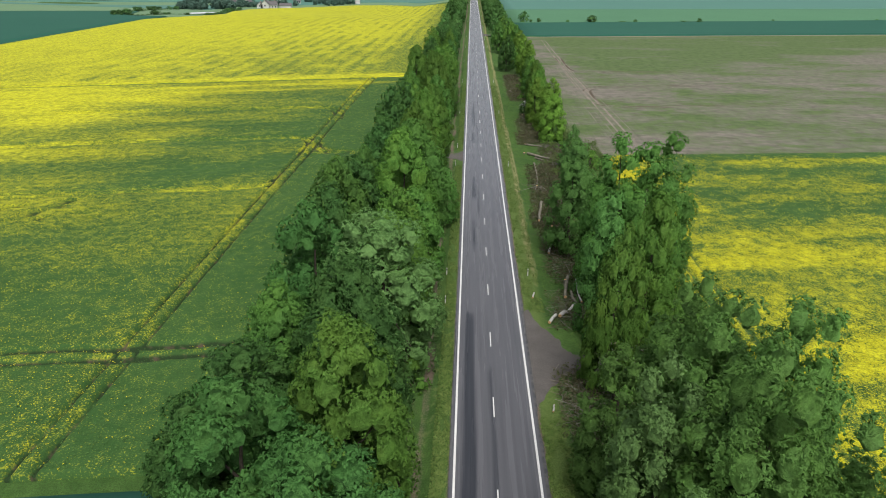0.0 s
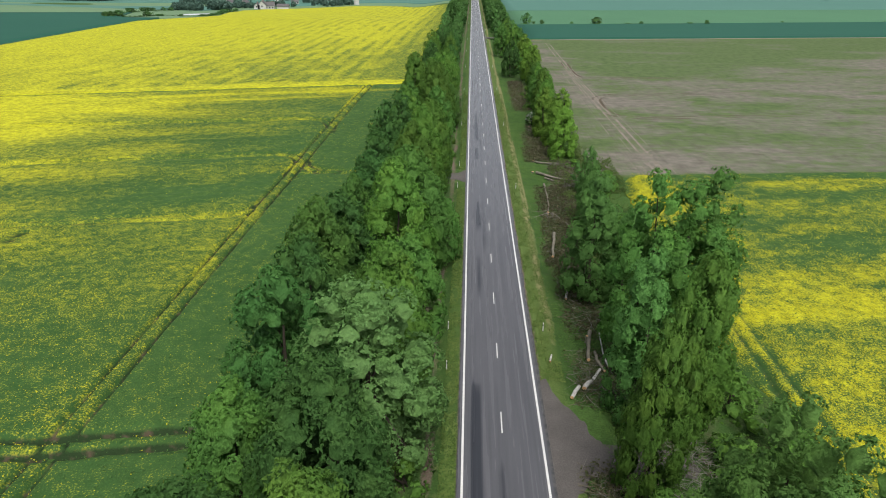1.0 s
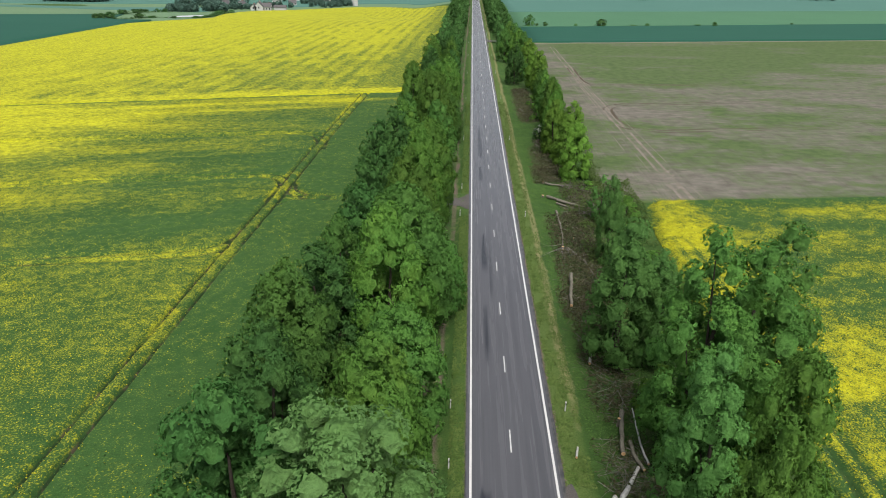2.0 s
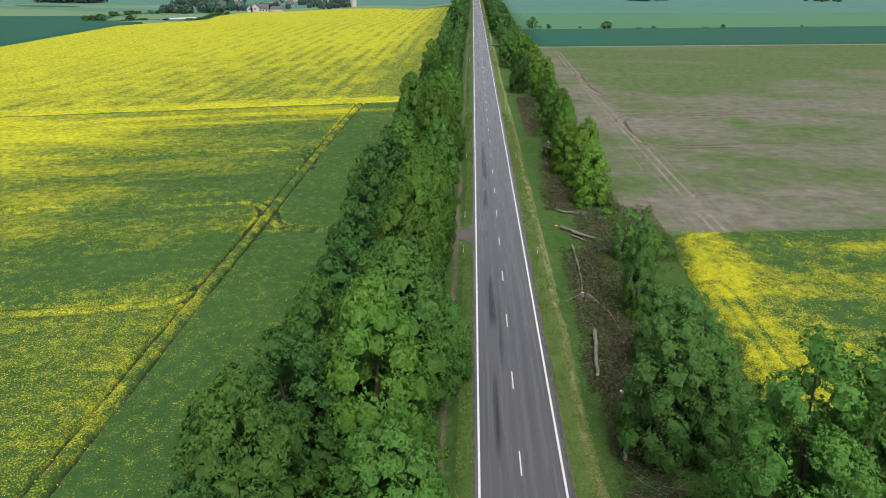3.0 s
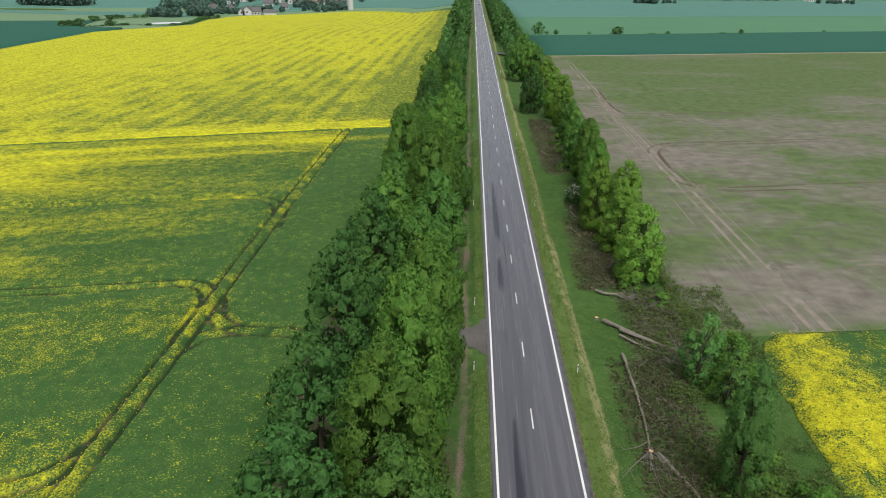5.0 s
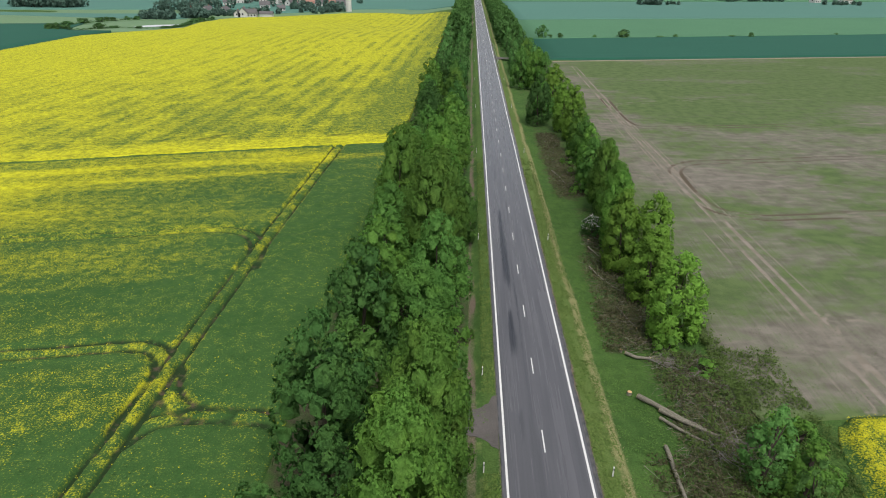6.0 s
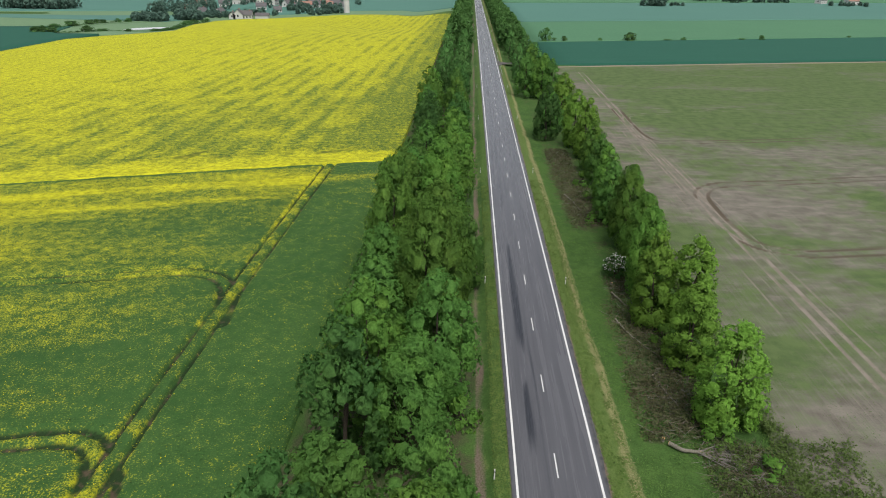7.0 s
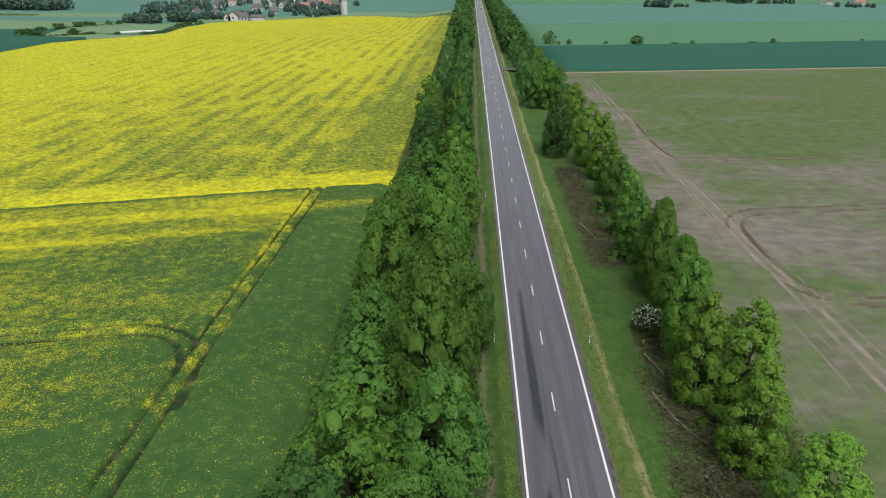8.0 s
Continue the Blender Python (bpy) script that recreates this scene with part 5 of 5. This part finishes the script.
M_LAWN = speckled("lawn_blade", (0.062, 0.114, 0.022), (0.124, 0.175, 0.047), 1.5, 0.3, bump=0.1)
M_HAY = speckled("hay_blade", (0.225, 0.212, 0.105), (0.320, 0.300, 0.165), 3, 0.3, bump=0.1)
n = 110000
x = np.where(rng.uniform(0, 1, n) < 0.88, rng.uniform(7.2, 27, n), rng.uniform(-9.5, -5.0, n))
y = 36 + 220 * rng.uniform(0, 1, n) ** 1.2
open_ = (fbm(x / 3, y / 3, 91, 3) > 0.40) & (x < np.where(y > 139, 20.6, 27)) & ((x > -5.5) | (rng.uniform(0, 1, n) < 0.08))
x, y = x[open_], y[open_]
keep = ~((x > 4) & (x < 9) & (y > 49) & (y < 69))
x, y = x[keep], y[keep]
sprinkle("tall_grass", "tall uneven grass in the ditch", "grass", x, y, terrain(x, y) + 0.12, M_GRASS, 0.19, 5, lift=1.2, narrow=0.4)
n = 52000
x = np.where(rng.uniform(0, 1, n) < 0.62, rng.uniform(4.25, 6.9, n), rng.uniform(-5.5, -4.1, n))
y = 38 + 190 * rng.uniform(0, 1, n) ** 1.3
keep = ~((x > 4) & (y > 49) & (y < 69)) & ~((x < 0) & (y > 130) & (y < 141)) & (fbm(x / 0.8, y / 1.6, 95, 2) > 0.36)
x, y = x[keep], y[keep]
sprinkle("mown_grass", "short mown grass on the road shoulder", "grass", x, y, terrain(x, y) + 0.03, M_LAWN, 0.15, 7, rad=0.05, lift=1.2)
n = 6000
y = 82 + 170 * rng.uniform(0, 1, n)
x = 6.6 - 0.78 * drift(y, 9, 5) + rng.normal(0, 0.36, n)
sprinkle("mown_hay", "dry straw-coloured hay strip along the mown verge", "hay", x, y, terrain(x, y) + 0.06, M_HAY, 0.13, 6, rad=0.05, lift=1.2, narrow=0.35)

rng = np.random.default_rng(31)
n = 16000
x, y = rng.uniform(13.5, 27, n), rng.uniform(97, 150, n)
x, y = np.append(x, 20.2 + np.abs(rng.normal(0, 1.0, 5200))), np.append(y, rng.uniform(140, 235, 5200))
keep = (x > 20.1) & (y > 140) | (x < np.where(y < 139, right_edge(y) - 0.2, 20.5)) & (fbm(x / 2.5, y / 2.5, 97, 3) + rng.normal(0, 0.07, len(x)) > 0.47)
x, y = x[keep], y[keep]
high = 1.0 * smooth(0.4, 0.75, fbm(x / 2.2, y / 2.2, 98, 3)) + 0.2
v, f = leaf_cards(rng, np.column_stack([x, y, terrain(x, y) + high * rng.uniform(0.2, 1, len(x))]), np.full(len(x), 0.28), 4, 0.15, lift=0.8, sides=3, up=0.5, loose=0.5)
tagged(raw("thicket", v, f, LEAVES["scrub"]), "low olive-green thicket along the field edge", "undergrowth", kind="stuff")

# young shoots in drill rows on the sown field
rng = np.random.default_rng(41)
n = 60000
x = 22 + 70 * rng.uniform(0, 1, n) ** 1.3
y = 141 + 150 * rng.uniform(0, 1, n)
x = np.where(rng.uniform(0, 1, n) < 0.45, np.round(x / 0.6) * 0.6 + rng.normal(0, 0.08, n), x)
keep = (y > right_split(x) + 0.8) & (fbm(x / 5, y / 7, 101, 4) + 0.35 * (fbm(x / 0.9, y / 1.3, 102, 2) - 0.5) > 0.52)
x, y = x[keep], y[keep]
M_SHOOT = speckled("young_shoot", (0.060, 0.105, 0.030), (0.090, 0.140, 0.042), 3, 0.3, bump=0.1)
sprinkle("young_shoots", "young green shoots in rows on bare soil", "crop plants", x, y, terrain(x, y) + 0.2, M_SHOOT, 0.09, 42, rad=0.05, lift=1.2, narrow=0.8)

# ---- guard rail far up the road ----
rail = tagged(new("guard_rail"), "galvanised steel guard rail beside the road", "guard rail")
bm = bmesh.new()
for z0, z1, dx in ((0.50, 0.60, 0.0), (0.60, 0.66, 0.05), (0.66, 0.76, 0.0)):
    box(bm, 4.62 + dx - 0.03, 4.62 + dx + 0.01, 362, 452, z0, z1)
part("beam", bm, M_STEEL, rail)
for n in range(24):
    bm = bmesh.new()
    box(bm, 4.70, 4.78, 362 + 3.9 * n, 362.1 + 3.9 * n, -0.5, 0.74)
    part("rail_post", bm, M_STEEL, rail)


# ---- village, pond and woods ----
def house(x, y, w, d, h, rise, turn, roof_material, label, windows=3, chimney=True):
    ob = tagged(new("house"), label, "house", "village houses")
    bm = bmesh.new()
    box(bm, -w / 2, w / 2, -d / 2, d / 2, -1.5, h)
    for s in (-1, 1):
        a = [bm.verts.new(p) for p in ((s * w / 2, -d / 2, h), (s * w / 2, d / 2, h), (s * w / 2, 0, h + rise))]
        bm.faces.new(a)
    part("wall", bm, M_WALL, ob)
    bm = bmesh.new()
    for s in (-1, 1):
        e = 0.5
        drop = e * rise / (d / 2)
        q = [(-w / 2 - e, s * (d / 2 + e), h - drop), (w / 2 + e, s * (d / 2 + e), h - drop), (w / 2 + e, 0, h + rise), (-w / 2 - e, 0, h + rise)]
        lo = [bm.verts.new((px, py, pz + 0.02)) for px, py, pz in q]
        hi = [bm.verts.new((px, py, pz + 0.22)) for px, py, pz in q]
        bm.faces.new(lo)
        bm.faces.new(hi)
        for j in range(4):
            bm.faces.new((lo[j], lo[(j + 1) % 4], hi[(j + 1) % 4], hi[j]))
    bmesh.ops.recalc_face_normals(bm, faces=bm.faces[:])
    part("roof", bm, roof_material, ob)
    for n in range(windows):
        bm = bmesh.new()
        cx = -w / 2 + w * (n + 0.5) / windows
        box(bm, cx - 0.6, cx + 0.6, -d / 2 - 0.04, -d / 2 + 0.02, 1.0, 2.5)
        pane = part("window", bm, M_GLASS, ob)
        bm = bmesh.new()
        box(bm, cx - 0.7, cx + 0.7, -d / 2 - 0.12, -d / 2 - 0.041, 0.9, 1.0)
        part("window_sill", bm, M_WALL, pane)
    for s in (-1, 1):
        bm = bmesh.new()
        box(bm, s * w / 2 - 0.04, s * w / 2 + 0.04, -0.7, 0.7, h * 0.5, h * 0.5 + 1.6)
        part("window", bm, M_GLASS, ob)
    if chimney:
        bm = bmesh.new()
        box(bm, w * 0.2, w * 0.2 + 0.8, -0.4, 0.4, h + rise * 0.5, h + rise + 1.0)
        part("chimney", bm, M_ROOFRED, ob)
    ob.matrix_basis = pose(x, y, float(terrain(x, y)), 0, 0, turn)
    return ob


house(-222, 722, 7, 9, 4.2, 4.2, 90, M_ROOFGREY, "white gabled farmhouse with steep grey roof")
house(-215, 725, 9, 7, 3.8, 3.4, 4, M_ROOFGREY, "white farmhouse wing with grey roof")
house(-227.5, 721, 5, 6, 3.4, 2.8, 90, M_ROOFGREY, "small white gabled annex")
house(-203, 731, 12, 7, 3.0, 2.0, 4, M_ROOFGREY, "low barn with a grey roof", 0, False)
VILLAGE = ((-301, 800, 12, 8, 3.5, 3.5, 10, True, "white house with red tiled roof"), (-268, 752, 10, 8, 4, 3.6, 75, False, "white gabled house with grey roof"), (-252, 756, 9, 8, 3.8, 3.4, 80, False, "white gabled house with grey roof"), (-299, 965, 16, 10, 6, 4, 5, True, "long house with red tiled roof"), (-285, 985, 13, 9, 5, 4, 12, True, "house with red tiled roof"), (-249, 982, 9, 8, 4, 4, 80, False, "white gabled house with grey roof"), (-270, 1000, 11, 9, 6, 2, 0, False, "pale flat-roofed block house"), (-212, 815, 8, 7, 3, 3, 20, False, "small white house among trees"))
OUTER_VILLAGE = ((-297, 893, 12, 9, 4, 4, 20, False, "white gabled house with grey roof"), (-293, 936, 16, 10, 6, 4, 5, True, "long house with red tiled roof"), (-249, 930, 11, 9, 6, 3, 80, False, "tall white house with grey roof"), (-234, 985, 9, 9, 4, 5, 90, False, "white gabled house with steep grey roof"), (-208, 964, 14, 9, 4, 3.4, 5, False, "house with grey roof"), (-187, 946, 14, 9, 4, 3.4, 12, True, "house with haze-dulled red roof"), (-172, 925, 12, 9, 4, 3.4, 0, False, "house with grey roof"), (-214, 884, 10, 7, 3, 2.6, 5, False, "low white house with pale grey roof"), (-200, 893, 13, 9, 4, 3.4, 10, True, "house with haze-dulled red roof"), (-188, 903, 12, 9, 4, 3.4, 5, False, "house with grey roof"), (-176, 900, 12, 9, 4, 3.4, 8, True, "house with haze-dulled red roof"), (-226, 905, 10, 8, 4, 3.6, 70, False, "white gabled house with grey roof"), (-160, 912, 12, 8, 3.6, 3, 5, False, "house with grey roof"), (-320, 880, 12, 9, 4, 3.5, 30, True, "house with red tiled roof"), (-240, 850, 11, 8, 4, 3.4, 15, False, "house with grey roof"), (470, 985, 14, 10, 5, 4, 10, True, "distant house with red roof"), (440, 1000, 12, 9, 5, 4, 30, False, "distant house with grey roof"))
for x, y, w, d, h, rise, turn, red, label in VILLAGE + OUTER_VILLAGE:
    house(x, y, w, d, h, rise, turn, M_ROOFRED if red else M_ROOFGREY, label)
silo = tagged(new("silo"), "tall white silo at the village edge", "silo")
bm = bmesh.new()
bmesh.ops.create_cone(bm, cap_ends=True, segments=20, radius1=3.2, radius2=3.2, depth=14, matrix=Matrix.Translation((0, 0, 6)))
part("shell", bm, M_WALL, silo)
bm = bmesh.new()
bmesh.ops.create_cone(bm, cap_ends=True, segments=20, radius1=3.4, radius2=0.4, depth=2, matrix=Matrix.Translation((0, 0, 14)))
part("roof", bm, M_STEEL, silo)
silo.location = (-140, 822, float(terrain(-140, 822)))

pond = pad("pond", [(-224, 511), (-214, 517), (-205, 526), (-202, 535), (-212, 533), (-223, 524)], float(terrain(-214, 522)) + 0.3, M_WATER, "small pond in a meadow, sky reflection painted white")
tagged(pond, category="pond")
wood_rng = random.Random(12)
woods = []
for count, x0, x1, y0, y1, h0 in ((80, -498, -432, 796, 826, 14), (24, -286, -266, 646, 674, 7.5), (26, -270, -250, 690, 706, 9), (34, -330, -275, 760, 860, 11), (14, -262, -236, 728, 745, 6), (16, -214, -150, 835, 850, 8), (40, -330, -140, 860, 1000, 9),
                                  (14, -190, -150, 775, 815, 6), (8, -160, -146, 805, 830, 10), (8, -236, -196, 755, 770, 7), (12, 184, 212, 868, 884, 9), (30, 240, 400, 1000, 1040, 9), (10, 420, 470, 930, 960, 6), (4, 215, 235, 880, 900, 4)):
    for _ in range(count):
        woods.append((wood_rng.uniform(x0, x1), wood_rng.uniform(y0, y1), h0 * wood_rng.uniform(0.7, 1.2), h0 * 0.36 * wood_rng.uniform(0.8, 1.3)))
far_cover("distant_woods", "green groves and village gardens with haze painted in", "trees", woods, 72, "garden")
HEDGE = curved([(-264, 486), (-244, 490), (-230, 503), (-203, 512), (-201, 540), (-222, 606), (-236, 680)], 7)
for x, y in HEDGE + curved([(-264, 488), (-268, 540), (-277, 626)], 12):
    plant("bush", x + wood_rng.uniform(-1, 1), y, (0.6 if 500 < y < 560 and x > -240 else 1.4) + wood_rng.uniform(0, 0.7), 2.2 + wood_rng.uniform(0, 1.0))

# ---- a car far down the road ----
car = tagged(new("car"), "small dark car driving far down the road", "car")
bm = bmesh.new()
box(bm, -0.88, 0.88, -2.1, 2.1, 0.3, 0.9)
bmesh.ops.bevel(bm, geom=bm.edges[:], offset=0.12, segments=2, affect="EDGES")
part("body", bm, M_CARPAINT, car)
bm = bmesh.new()
box(bm, -0.78, 0.78, -1.3, 1.0, 0.88, 1.45)
for v in bm.verts:
    if v.co.z > 1.2:
        v.co.x *= 0.85
        v.co.y *= 0.72
part("cabin", bm, M_GLASS, car)
for sx in (-0.8, 0.8):
    for sy in (-1.3, 1.3):
        bm = bmesh.new()
        bmesh.ops.create_cone(bm, cap_ends=True, segments=14, radius1=0.32, radius2=0.32, depth=0.2, matrix=Matrix.Translation((sx, sy, 0.32)) @ Matrix.Rotation(math.pi / 2, 4, "Y"))
        wheel = part("wheel", bm, M_BLACK, car)
        bm = bmesh.new()
        bmesh.ops.create_cone(bm, cap_ends=True, segments=14, radius1=0.2, radius2=0.2, depth=0.22, matrix=Matrix.Translation((sx, sy, 0.32)) @ Matrix.Rotation(math.pi / 2, 4, "Y"))
        part("rim", bm, M_STEEL, wheel)
car.location = (1.7, 800, 0.02)
